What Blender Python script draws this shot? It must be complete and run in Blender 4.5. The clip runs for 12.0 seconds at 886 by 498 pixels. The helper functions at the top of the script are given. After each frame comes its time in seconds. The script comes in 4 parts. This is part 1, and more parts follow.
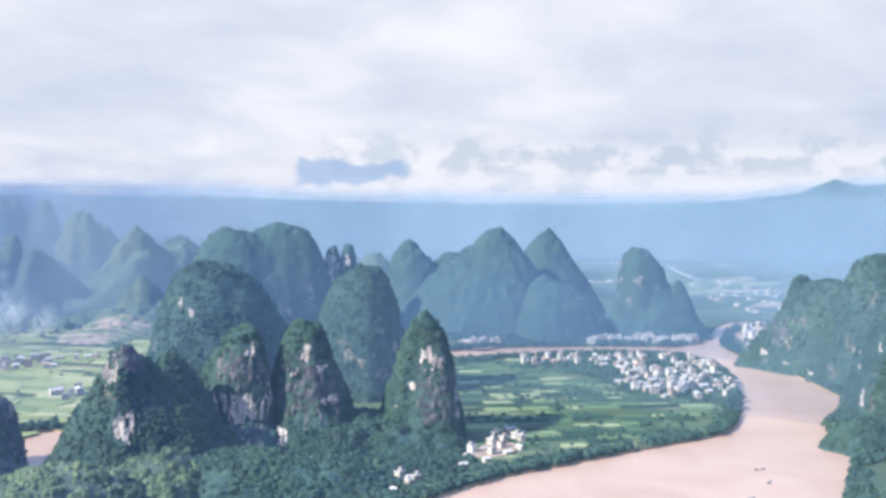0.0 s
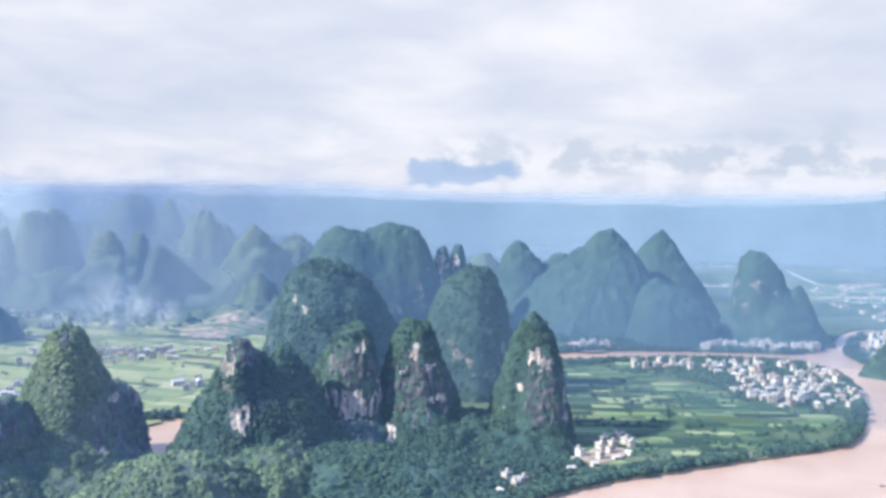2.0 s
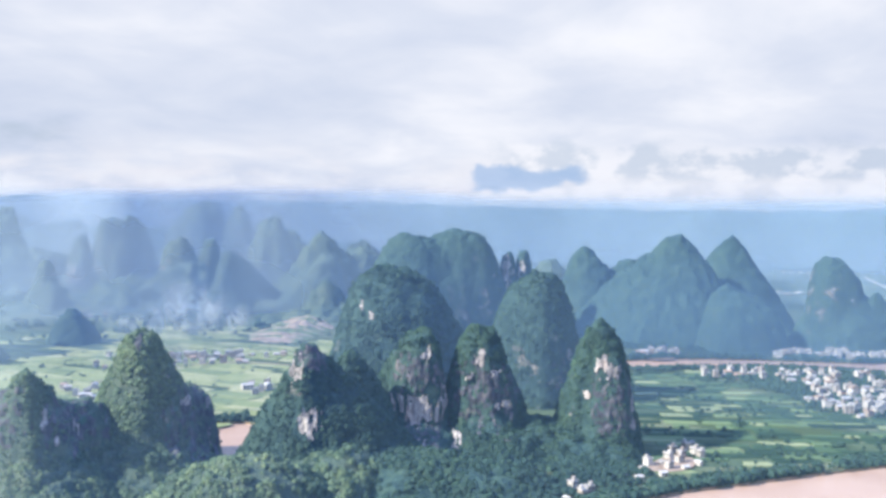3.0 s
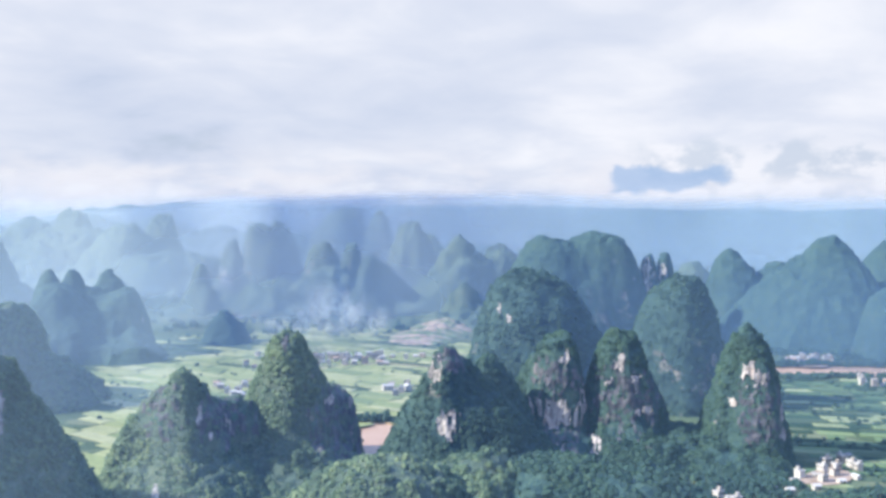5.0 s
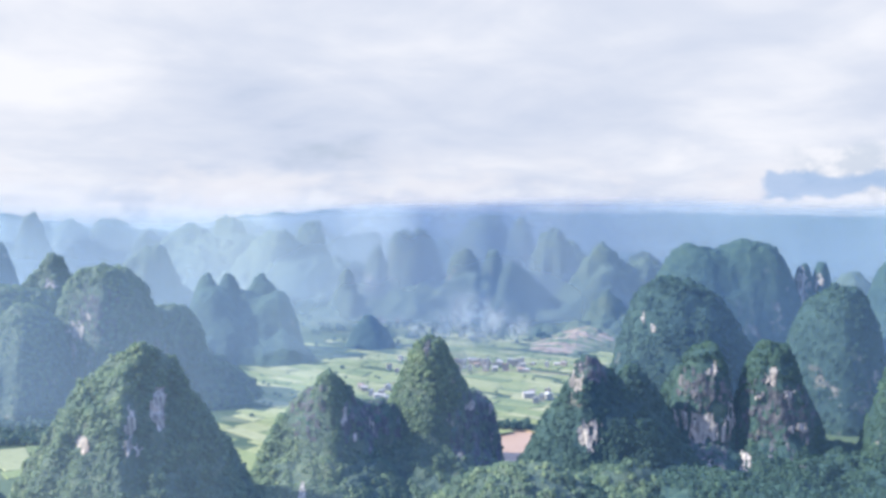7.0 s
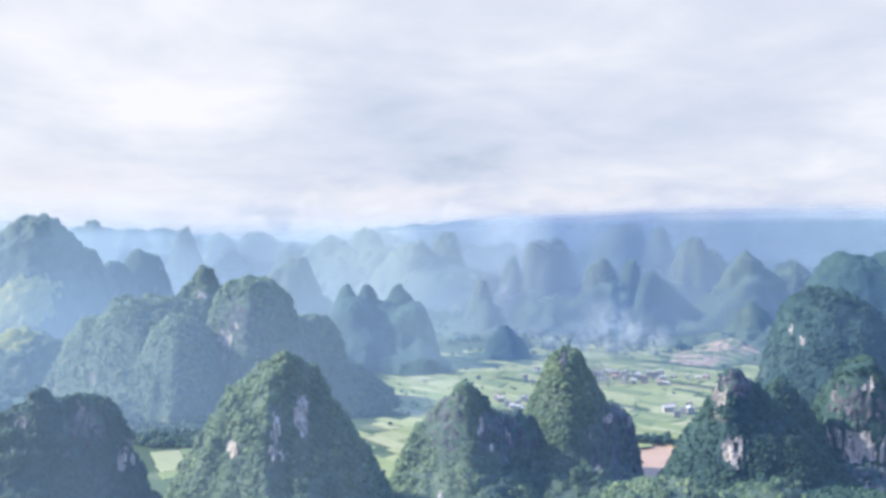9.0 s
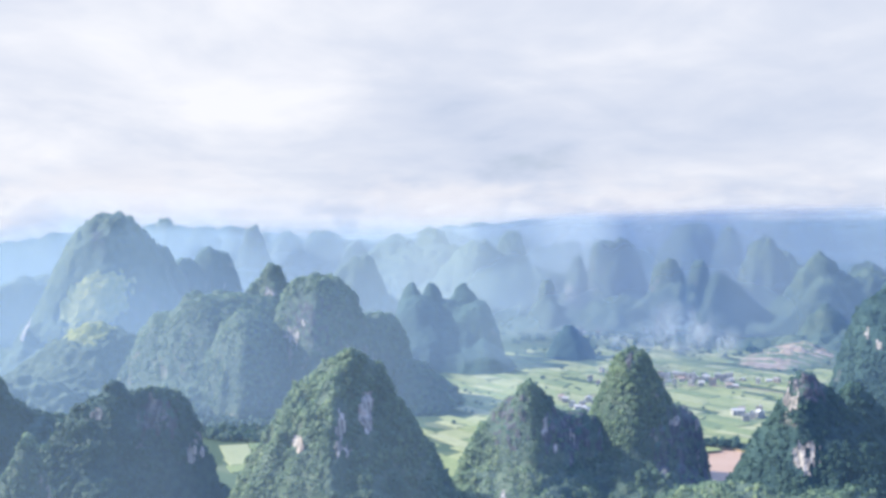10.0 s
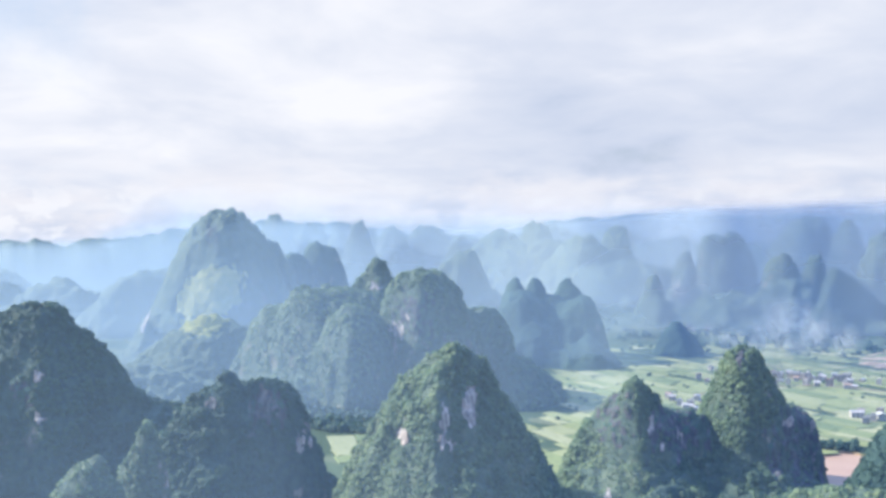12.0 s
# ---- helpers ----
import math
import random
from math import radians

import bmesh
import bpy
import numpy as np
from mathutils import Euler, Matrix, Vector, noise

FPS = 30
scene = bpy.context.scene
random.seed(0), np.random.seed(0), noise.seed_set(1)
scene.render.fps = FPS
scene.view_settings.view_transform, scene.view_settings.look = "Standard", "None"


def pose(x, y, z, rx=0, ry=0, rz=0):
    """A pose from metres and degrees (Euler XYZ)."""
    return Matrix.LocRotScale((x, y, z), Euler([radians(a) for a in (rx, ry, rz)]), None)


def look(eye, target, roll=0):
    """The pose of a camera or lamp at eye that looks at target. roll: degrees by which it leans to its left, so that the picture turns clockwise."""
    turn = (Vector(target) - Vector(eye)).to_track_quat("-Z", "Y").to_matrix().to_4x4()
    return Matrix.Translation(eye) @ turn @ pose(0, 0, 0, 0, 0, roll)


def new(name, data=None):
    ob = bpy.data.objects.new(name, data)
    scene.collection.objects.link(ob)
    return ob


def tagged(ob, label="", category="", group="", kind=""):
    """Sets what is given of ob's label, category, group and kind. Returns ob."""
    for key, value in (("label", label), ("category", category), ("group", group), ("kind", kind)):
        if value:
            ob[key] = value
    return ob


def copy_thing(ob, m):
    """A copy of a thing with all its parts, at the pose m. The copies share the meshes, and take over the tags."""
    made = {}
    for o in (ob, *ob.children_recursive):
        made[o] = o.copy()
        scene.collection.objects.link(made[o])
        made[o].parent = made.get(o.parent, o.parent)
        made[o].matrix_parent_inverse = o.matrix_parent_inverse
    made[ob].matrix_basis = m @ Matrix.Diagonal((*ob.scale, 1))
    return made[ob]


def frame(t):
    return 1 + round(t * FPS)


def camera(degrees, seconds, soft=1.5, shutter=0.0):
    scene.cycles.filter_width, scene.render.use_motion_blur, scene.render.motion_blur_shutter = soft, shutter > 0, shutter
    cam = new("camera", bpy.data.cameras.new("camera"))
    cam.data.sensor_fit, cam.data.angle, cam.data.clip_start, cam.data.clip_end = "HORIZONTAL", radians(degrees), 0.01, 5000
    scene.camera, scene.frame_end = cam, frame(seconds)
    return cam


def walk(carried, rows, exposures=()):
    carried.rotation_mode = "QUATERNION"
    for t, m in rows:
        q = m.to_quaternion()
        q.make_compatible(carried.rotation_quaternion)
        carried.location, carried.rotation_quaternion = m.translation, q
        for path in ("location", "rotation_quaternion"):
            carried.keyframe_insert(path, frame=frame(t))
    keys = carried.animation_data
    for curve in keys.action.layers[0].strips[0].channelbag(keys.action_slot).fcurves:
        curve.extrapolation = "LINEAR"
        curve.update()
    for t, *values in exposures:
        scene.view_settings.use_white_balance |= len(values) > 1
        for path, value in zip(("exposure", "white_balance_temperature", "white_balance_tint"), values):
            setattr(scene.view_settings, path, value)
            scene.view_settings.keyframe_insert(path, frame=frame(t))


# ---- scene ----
# A lookout above a karst valley: the camera stands 200 m over the river plain and pans to its left.
EYE = 200.0
cam = camera(52.14, 12.0, soft=3.2)
TURNS = [
    (0.0, 0.0, -1.97, -0.53), (0.5, 1.37, -2.01, -0.56), (1.0, 3.28, -2.13, -0.47), (1.5, 5.58, -2.24, -0.64),
    (2.0, 6.93, -2.02, -0.93), (2.5, 8.79, -1.73, -0.95), (3.0, 11.07, -1.70, -0.78), (3.5, 13.27, -1.61, -0.61),
    (5.5, 22.04, -1.45, -0.08), (6.0, 24.40, -1.23, 0.08), (6.5, 26.48, -1.22, -0.06), (7.0, 28.66, -1.19, -0.41),
    (9.0, 37.18, -0.54, 0.14), (9.5, 39.46, -0.53, 0.06), (10.0, 41.27, -0.61, -0.13), (10.5, 42.71, -0.58, -0.45),
    (11.0, 44.16, -0.65, -0.47), (11.5, 46.16, -0.63, -0.31), (12.0, 47.81, -0.94, -0.01)]
walk(cam, [(t, pose(0, 0, EYE, 90 + pitch, roll, yaw)) for t, yaw, pitch, roll in TURNS], exposures=[(0.0, 1.35, 6050, 10)])


# ---- node helpers ----
def nodes_of(tree):
    """A shorthand for adding nodes: make(type, inputs by name or index, settings) gives the node."""
    def make(kind, ins=None, **sets):
        n = tree.nodes.new(kind)
        for key, value in sets.items():
            setattr(n, key, value)
        for key, value in (ins or {}).items():
            if isinstance(value, bpy.types.NodeSocket):
                tree.links.new(value, n.inputs[key])
            else:
                n.inputs[key].default_value = value
        return n
    return make


def ramp(make, fac, *stops):
    n = make("ShaderNodeValToRGB", {0: fac})
    els = n.color_ramp.elements
    while len(els) < len(stops):
        els.new(0.5)
    for el, (at, col) in zip(els, stops):
        el.position, el.color = at, (*col, 1) if len(col) == 3 else col
    return n.outputs[0]


def mixed(make, fac, a, b, blend="MIX"):
    n = make("ShaderNodeMix", {0: fac, 6: a if isinstance(a, bpy.types.NodeSocket) else (*a, 1), 7: b if isinstance(b, bpy.types.NodeSocket) else (*b, 1)}, data_type="RGBA", blend_type=blend)
    return n.outputs[2]


def span(make, value, a, b, c=0.0, d=1.0, smooth=True):
    return make("ShaderNodeMapRange", {0: value, 1: a, 2: b, 3: c, 4: d}, interpolation_type="SMOOTHSTEP" if smooth else "LINEAR").outputs[0]


def calc(make, op, a, b=0.0):
    return make("ShaderNodeMath", {0: a, 1: b}, operation=op).outputs[0]


def noise_of(make, coords, scale, detail=4.0, rough=0.55, stretch=None, distort=0.0):
    if stretch:
        coords = make("ShaderNodeMapping", {0: coords, 3: stretch}).outputs[0]
    return make("ShaderNodeTexNoise", {"Vector": coords, "Scale": scale, "Detail": detail, "Roughness": rough, "Distortion": distort}).outputs[0]


# ---- sky, sun ----
SUN_BEARING, SUN_HEIGHT = 119.0, 36.0
world = bpy.data.worlds.new("sky")
scene.world = world
world.use_nodes = True
wt = world.node_tree
wt.nodes.clear()
mk = nodes_of(wt)
sky = mk("ShaderNodeTexSky", sky_type="NISHITA", sun_disc=False, sun_elevation=radians(SUN_HEIGHT), sun_rotation=radians(-SUN_BEARING))
way = mk("ShaderNodeTexCoord").outputs["Generated"]
parts3 = mk("ShaderNodeSeparateXYZ", {0: way})
up = calc(mk, "MAXIMUM", parts3.outputs[2], 0.0)
deep = calc(mk, "ADD", up, 0.20)
deck = mk("ShaderNodeCombineXYZ", {0: calc(mk, "DIVIDE", parts3.outputs[0], deep), 1: calc(mk, "DIVIDE", parts3.outputs[1], deep), 2: 0.0}).outputs[0]
big = noise_of(mk, deck, 0.55, 4.0, 0.5, distort=0.4)
fine = noise_of(mk, deck, 1.9, 5.0, 0.55, distort=0.3)
both = calc(mk, "ADD", calc(mk, "MULTIPLY", big, 0.65), calc(mk, "MULTIPLY", fine, 0.35))
cloud = ramp(mk, both, (0.36, (0.60, 0.66, 0.79)), (0.49, (0.76, 0.79, 0.87)), (0.60, (0.97, 0.96, 0.97)))
puff = noise_of(mk, way, 9.0, 5.0, 0.6, stretch=(1.0, 1.0, 2.6))
low = span(mk, up, 0.02, 0.11, 1.0, 0.0)
cloud = mixed(mk, calc(mk, "MULTIPLY", low, span(mk, puff, 0.4, 0.62)), cloud, (0.90, 0.88, 0.90))
over = mk("ShaderNodeMix", {0: span(mk, parts3.outputs[2], 0.28, 0.9), 6: (1.0, 1.0, 1.0, 1), 7: (1.2, 1.8, 3.25, 1)}, data_type="RGBA").outputs[2]
cloud = mixed(mk, 1.0, cloud, over, "MULTIPLY")
blue = mk("ShaderNodeVectorMath", {0: sky.outputs[0], 1: (0.1, 0.1, 0.1)}, operation="MULTIPLY").outputs[0]
gap = span(mk, both, 0.40, 0.30, 0.0, 0.45)
final = mixed(mk, gap, cloud, blue)
bearing = calc(mk, "ARCTAN2", calc(mk, "MULTIPLY", parts3.outputs[0], -1.0), parts3.outputs[1])
ragged = calc(mk, "MULTIPLY", calc(mk, "SUBTRACT", noise_of(mk, way, 16.0, 5.0, 0.65), 0.5), 0.050)
height = calc(mk, "ADD", parts3.outputs[2], ragged)
# cumulus bank low over the ranges, white and lumpy with grey above, and a blue opening painted as the far mountain
# behind
curl = noise_of(mk, way, 24.0, 6.0, 0.58, stretch=(1, 1, 1.6))
puffy = calc(mk, "ADD", parts3.outputs[2], calc(mk, "MULTIPLY", calc(mk, "SUBTRACT", curl, 0.5), 0.055))
reach = span(mk, calc(mk, "ADD", bearing, calc(mk, "MULTIPLY", ragged, 2.0)), 0.16, 0.10)
grey = calc(mk, "MULTIPLY", span(mk, puffy, 0.095, 0.070), reach)
final = mixed(mk, calc(mk, "MULTIPLY", grey, 0.7), final, mixed(mk, span(mk, curl, 0.40, 0.60), (0.58, 0.65, 0.75), (0.94, 0.93, 0.95)))
foot = calc(mk, "MULTIPLY", span(mk, puffy, 0.050, 0.038), reach)
final = mixed(mk, calc(mk, "MULTIPLY", foot, 0.9), final, mixed(mk, span(mk, curl, 0.36, 0.52), (0.82, 0.83, 0.87), (0.98, 0.96, 0.96)))
wisps = calc(mk, "MULTIPLY", span(mk, puffy, 0.062, 0.034), span(mk, curl, 0.49, 0.58))
final = mixed(mk, calc(mk, "MULTIPLY", wisps, 0.8), final, (0.96, 0.95, 0.96))
under = calc(mk, "SUBTRACT", height, calc(mk, "SUBTRACT", 0.0466, calc(mk, "MULTIPLY", bearing, 0.098)))
hole = calc(mk, "MULTIPLY", calc(mk, "MULTIPLY", span(mk, under, -0.003, 0.005), span(mk, height, 0.066, 0.058)), span(mk, calc(mk, "ABSOLUTE", calc(mk, "SUBTRACT", calc(mk, "ADD", bearing, calc(mk, "MULTIPLY", ragged, 1.6)), 0.0985)), 0.070, 0.052))
final = mixed(mk, calc(mk, "MULTIPLY", hole, 0.68), final, (0.33, 0.50, 0.76))
clear = calc(mk, "MULTIPLY", span(mk, calc(mk, "ADD", bearing, calc(mk, "MULTIPLY", ragged, 3.0)), 1.13, 1.36), span(mk, height, 0.13, 0.24))
final = mixed(mk, calc(mk, "MULTIPLY", clear, 0.6), final, (0.50, 0.68, 0.92))
final = mixed(mk, 1.0, final, (1.022, 1.0, 0.982), "MULTIPLY")
shine = mk("ShaderNodeBackground", {0: final, 1: 0.392})
wt.links.new(shine.outputs[0], mk("ShaderNodeOutputWorld").inputs[0])

sun = new("sun", bpy.data.lights.new("sun", "SUN"))
sun.data.energy, sun.data.angle, sun.data.color = 5.0, radians(2.0), (1.0, 0.91, 0.73)
sx, sy = -math.sin(radians(SUN_BEARING)), math.cos(radians(SUN_BEARING))
sun.matrix_world = look((sx * 100, sy * 100, 100 * math.tan(radians(SUN_HEIGHT))), (0, 0, 0))


# ---- materials ----
def material(name, build):
    m = bpy.data.materials.new(name)
    m.use_nodes = True
    m.node_tree.nodes.clear()
    make = nodes_of(m.node_tree)
    shader = build(make)
    m.node_tree.links.new(shader, make("ShaderNodeOutputMaterial").inputs[0])
    return m


def principled(make, color, rough=0.9, normal=None, spec=0.25, metal=0.0, sheen=0.0):
    ins = {"Base Color": color if isinstance(color, bpy.types.NodeSocket) else (*color, 1), "Roughness": rough, "Specular IOR Level": spec, "Metallic": metal, "Sheen Weight": sheen, "Sheen Roughness": 0.6, "Sheen Tint": (0.80, 0.90, 1.0, 1)}
    if normal is not None:
        ins["Normal"] = normal
    return make("ShaderNodeBsdfPrincipled", ins).outputs[0]


def bumped(make, height, strength=0.5, distance=1.0):
    return make("ShaderNodeBump", {"Strength": strength, "Distance": distance, "Height": height}).outputs[0]


def slope_cover(dark, mid, light, bareness):
    """Ground of a hillside: low growth in three tones, bare rock where it is steep and in ragged patches."""
    def build(make):
        at = make("ShaderNodeNewGeometry")
        place, normal = at.outputs["Position"], at.outputs["Normal"]
        patch = noise_of(make, place, 0.02, 5.0, 0.6)
        leaf = noise_of(make, place, 0.16, 6.0, 0.7)
        tone = calc(make, "ADD", calc(make, "MULTIPLY", leaf, 0.6), calc(make, "MULTIPLY", patch, 0.4))
        green = ramp(make, tone, (0.40, dark), (0.5, mid), (0.58, light))
        streak = noise_of(make, place, 0.07, 5.0, 0.65, stretch=(1, 1, 0.22))
        rock = ramp(make, streak, (0.32, (0.05, 0.052, 0.055)), (0.5, (0.12, 0.115, 0.11)), (0.68, (0.36, 0.32, 0.29)))
        steep = span(make, make("ShaderNodeSeparateXYZ", {0: normal}).outputs[2], 0.34, 0.16)
        crumbs = span(make, noise_of(make, place, 0.05, 5.0, 0.6), 0.58 - bareness, 0.66 - bareness)
        bare = calc(make, "MULTIPLY", steep, crumbs)
        return principled(make, mixed(make, bare, green, rock), 0.75, bumped(make, tone, 1.0, 6.0), 0.15)
    return build


def leaf_cover(dark, mid, light, pale):
    """Foliage of bushes and small trees in four tones, varied from crown to crown and over the slope."""
    def build(make):
        at = make("ShaderNodeNewGeometry")
        place = at.outputs["Position"]
        drift = calc(make, "ADD", calc(make, "MULTIPLY", noise_of(make, place, 0.05, 5.0, 0.65), 0.55), calc(make, "MULTIPLY", noise_of(make, place, 0.012, 3.0, 0.5), 0.45))
        tone = calc(make, "ADD", calc(make, "MULTIPLY", at.outputs["Random Per Island"], 0.30), span(make, drift, 0.30, 0.70, 0.0, 0.75, False))
        green = ramp(make, tone, (0.2, dark), (0.45, mid), (0.7, light), (0.9, pale))
        fine = noise_of(make, place, 1.1, 4.0, 0.7)
        green = mixed(make, span(make, fine, 0.35, 0.6, 0.0, 0.35), green, dark)
        face = principled(make, green, 0.7, bumped(make, fine, 0.4, 0.5), 0.3, 0.0, 0.04)
        through_leaf = make("ShaderNodeBsdfTranslucent", {0: mixed(make, 1.0, green, (1.15, 1.35, 1.1), "MULTIPLY")}).outputs[0]
        return make("ShaderNodeMixShader", {0: 0.28, 1: face, 2: through_leaf}).outputs[0]
    return build


def limestone(make):
    place = make("ShaderNodeNewGeometry").outputs["Position"]
    streak = noise_of(make, place, 0.28, 6.0, 0.7, stretch=(1, 1, 0.16))
    blot = noise_of(make, place, 0.06, 4.0, 0.6)
    stone = ramp(make, streak, (0.36, (0.075, 0.078, 0.084)), (0.48, (0.22, 0.206, 0.202)), (0.66, (0.45, 0.415, 0.40)))
    stone = mixed(make, span(make, blot, 0.52, 0.72, 0.0, 0.35), stone, (0.44, 0.33, 0.27))
    return principled(make, stone, 0.95, bumped(make, streak, 0.9, 1.5), 0.1)


# partly dark rock, partly shade put into the stone's colour
def dark_shaded_limestone(make):
    place = make("ShaderNodeNewGeometry").outputs["Position"]
    streak = noise_of(make, place, 0.22, 6.0, 0.7, stretch=(1, 1, 0.2))
    stone = ramp(make, streak, (0.34, (0.036, 0.040, 0.050)), (0.52, (0.068, 0.070, 0.086)), (0.70, (0.17, 0.16, 0.168)))
    bush = span(make, noise_of(make, place, 0.16, 4.0, 0.65), 0.52, 0.60)
    return principled(make, mixed(make, bush, stone, (0.045, 0.088, 0.072)), 0.95, bumped(make, streak, 0.9, 1.5), 0.1)


def crop_field(make):
    place = make("ShaderNodeNewGeometry").outputs["Position"]
    pick = make("ShaderNodeObjectInfo").outputs["Random"]
    crop = ramp(make, pick, (0.0, (0.014, 0.036, 0.026)), (0.35, (0.030, 0.064, 0.040)), (0.6, (0.062, 0.108, 0.058)), (0.8, (0.125, 0.175, 0.085)), (0.97, (0.22, 0.25, 0.14)))
    rows = noise_of(make, place, 0.3, 4.0, 0.6, stretch=(0.3, 1.6, 1))
    return principled(make, mixed(make, span(make, rows, 0.35, 0.65, 0.0, 0.28), crop, (0.04, 0.065, 0.04)), 0.95, bumped(make, rows, 0.4, 0.5), 0.1)


# the field crop again, with sunlight put into a paler, yellower colour
def sunlit_crop(make):
    place = make("ShaderNodeNewGeometry").outputs["Position"]
    pick = make("ShaderNodeObjectInfo").outputs["Random"]
    crop = ramp(make, pick, (0.0, (0.12, 0.16, 0.08)), (0.25, (0.17, 0.205, 0.095)), (0.6, (0.215, 0.24, 0.115)), (0.95, (0.28, 0.29, 0.17)))
    rows = noise_of(make, place, 0.3, 4.0, 0.6, stretch=(0.3, 1.6, 1))
    return principled(make, mixed(make, span(make, rows, 0.4, 0.7, 0.0, 0.35), crop, (0.08, 0.10, 0.05)), 0.95, bumped(make, rows, 0.4, 0.5), 0.1)


def bare_soil(make):
    place = make("ShaderNodeNewGeometry").outputs["Position"]
    n = noise_of(make, place, 0.05, 5.0, 0.6)
    return principled(make, ramp(make, n, (0.35, (0.18, 0.135, 0.10)), (0.65, (0.30, 0.235, 0.19))), 0.95)


def terraced_earth(make):
    """Dug-over pink earth broken up by strips of crops and scrub."""
    place = make("ShaderNodeNewGeometry").outputs["Position"]
    n = noise_of(make, place, 0.05, 5.0, 0.6)
    earth = ramp(make, n, (0.35, (0.20, 0.15, 0.115)), (0.65, (0.33, 0.265, 0.215)))
    plots = noise_of(make, place, 0.022, 5.0, 0.65, stretch=(0.6, 1.6, 1))
    green = ramp(make, n, (0.35, (0.05, 0.085, 0.05)), (0.65, (0.14, 0.18, 0.09)))
    return principled(make, mixed(make, span(make, plots, 0.46, 0.53), earth, green), 0.95)


def plaster(make):
    place = make("ShaderNodeNewGeometry").outputs["Position"]
    pick = make("ShaderNodeObjectInfo").outputs["Random"]
    wall = ramp(make, pick, (0.0, (0.46, 0.45, 0.44)), (0.6, (0.37, 0.355, 0.345)), (0.85, (0.28, 0.24, 0.215)))
    stain = noise_of(make, place, 0.5, 5.0, 0.65, stretch=(1, 1, 0.3))
    return principled(make, mixed(make, span(make, stain, 0.5, 0.75, 0.0, 0.45), wall, (0.38, 0.36, 0.34)), 0.85)


def roof_tiles(make):
    place = make("ShaderNodeNewGeometry").outputs["Position"]
    pick = make("ShaderNodeObjectInfo").outputs["Random"]
    tile = ramp(make, pick, (0.0, (0.34, 0.34, 0.35)), (0.5, (0.42, 0.41, 0.40)), (0.8, (0.20, 0.20, 0.21)), (0.95, (0.32, 0.22, 0.17)))
    n = noise_of(make, place, 0.6, 4.0)
    return principled(make, mixed(make, span(make, n, 0.45, 0.7, 0.0, 0.4), tile, (0.20, 0.19, 0.18)), 0.8)


def plain_ground(make):
    place = make("ShaderNodeNewGeometry").outputs["Position"]
    plot = make("ShaderNodeTexVoronoi", {"Vector": make("ShaderNodeMapping", {0: place, 2: (0, 0, 0.5), 3: (1, 1.9, 1)}).outputs[0], "Scale": 0.018}).outputs["Color"]
    pick = make("ShaderNodeSeparateColor", {0: plot}).outputs[0]
    grass = ramp(make, pick, (0.0, (0.028, 0.054, 0.040)), (0.4, (0.046, 0.080, 0.054)), (0.7, (0.074, 0.108, 0.066)), (0.95, (0.12, 0.138, 0.09)))
    woods = noise_of(make, place, 0.006, 5.0, 0.6)
    grass = mixed(make, span(make, woods, 0.47, 0.56), grass, (0.032, 0.058, 0.028))
    fine = noise_of(make, place, 0.25, 5.0, 0.65)
    return principled(make, mixed(make, 0.35, grass, ramp(make, fine, (0.3, (0.015, 0.03, 0.018)), (0.7, (0.12, 0.145, 0.075)))), 0.95, bumped(make, fine, 0.5, 1.0), 0.1)


def muddy_water(make):
    place = make("ShaderNodeNewGeometry").outputs["Position"]
    swirl = noise_of(make, place, 0.012, 5.0, 0.55, distort=1.2)
    mud = ramp(make, swirl, (0.3, (0.32, 0.212, 0.155)), (0.7, (0.39, 0.275, 0.212)))
    wave = noise_of(make, place, 0.35, 3.0, 0.6)
    return principled(make, mud, 0.32, bumped(make, wave, 0.12, 0.4), 0.4)


def river_bank(make):
    place = make("ShaderNodeNewGeometry").outputs["Position"]
    n = noise_of(make, place, 0.12, 4.0)
    return principled(make, ramp(make, n, (0.35, (0.05, 0.07, 0.03)), (0.6, (0.28, 0.21, 0.14))), 0.95)


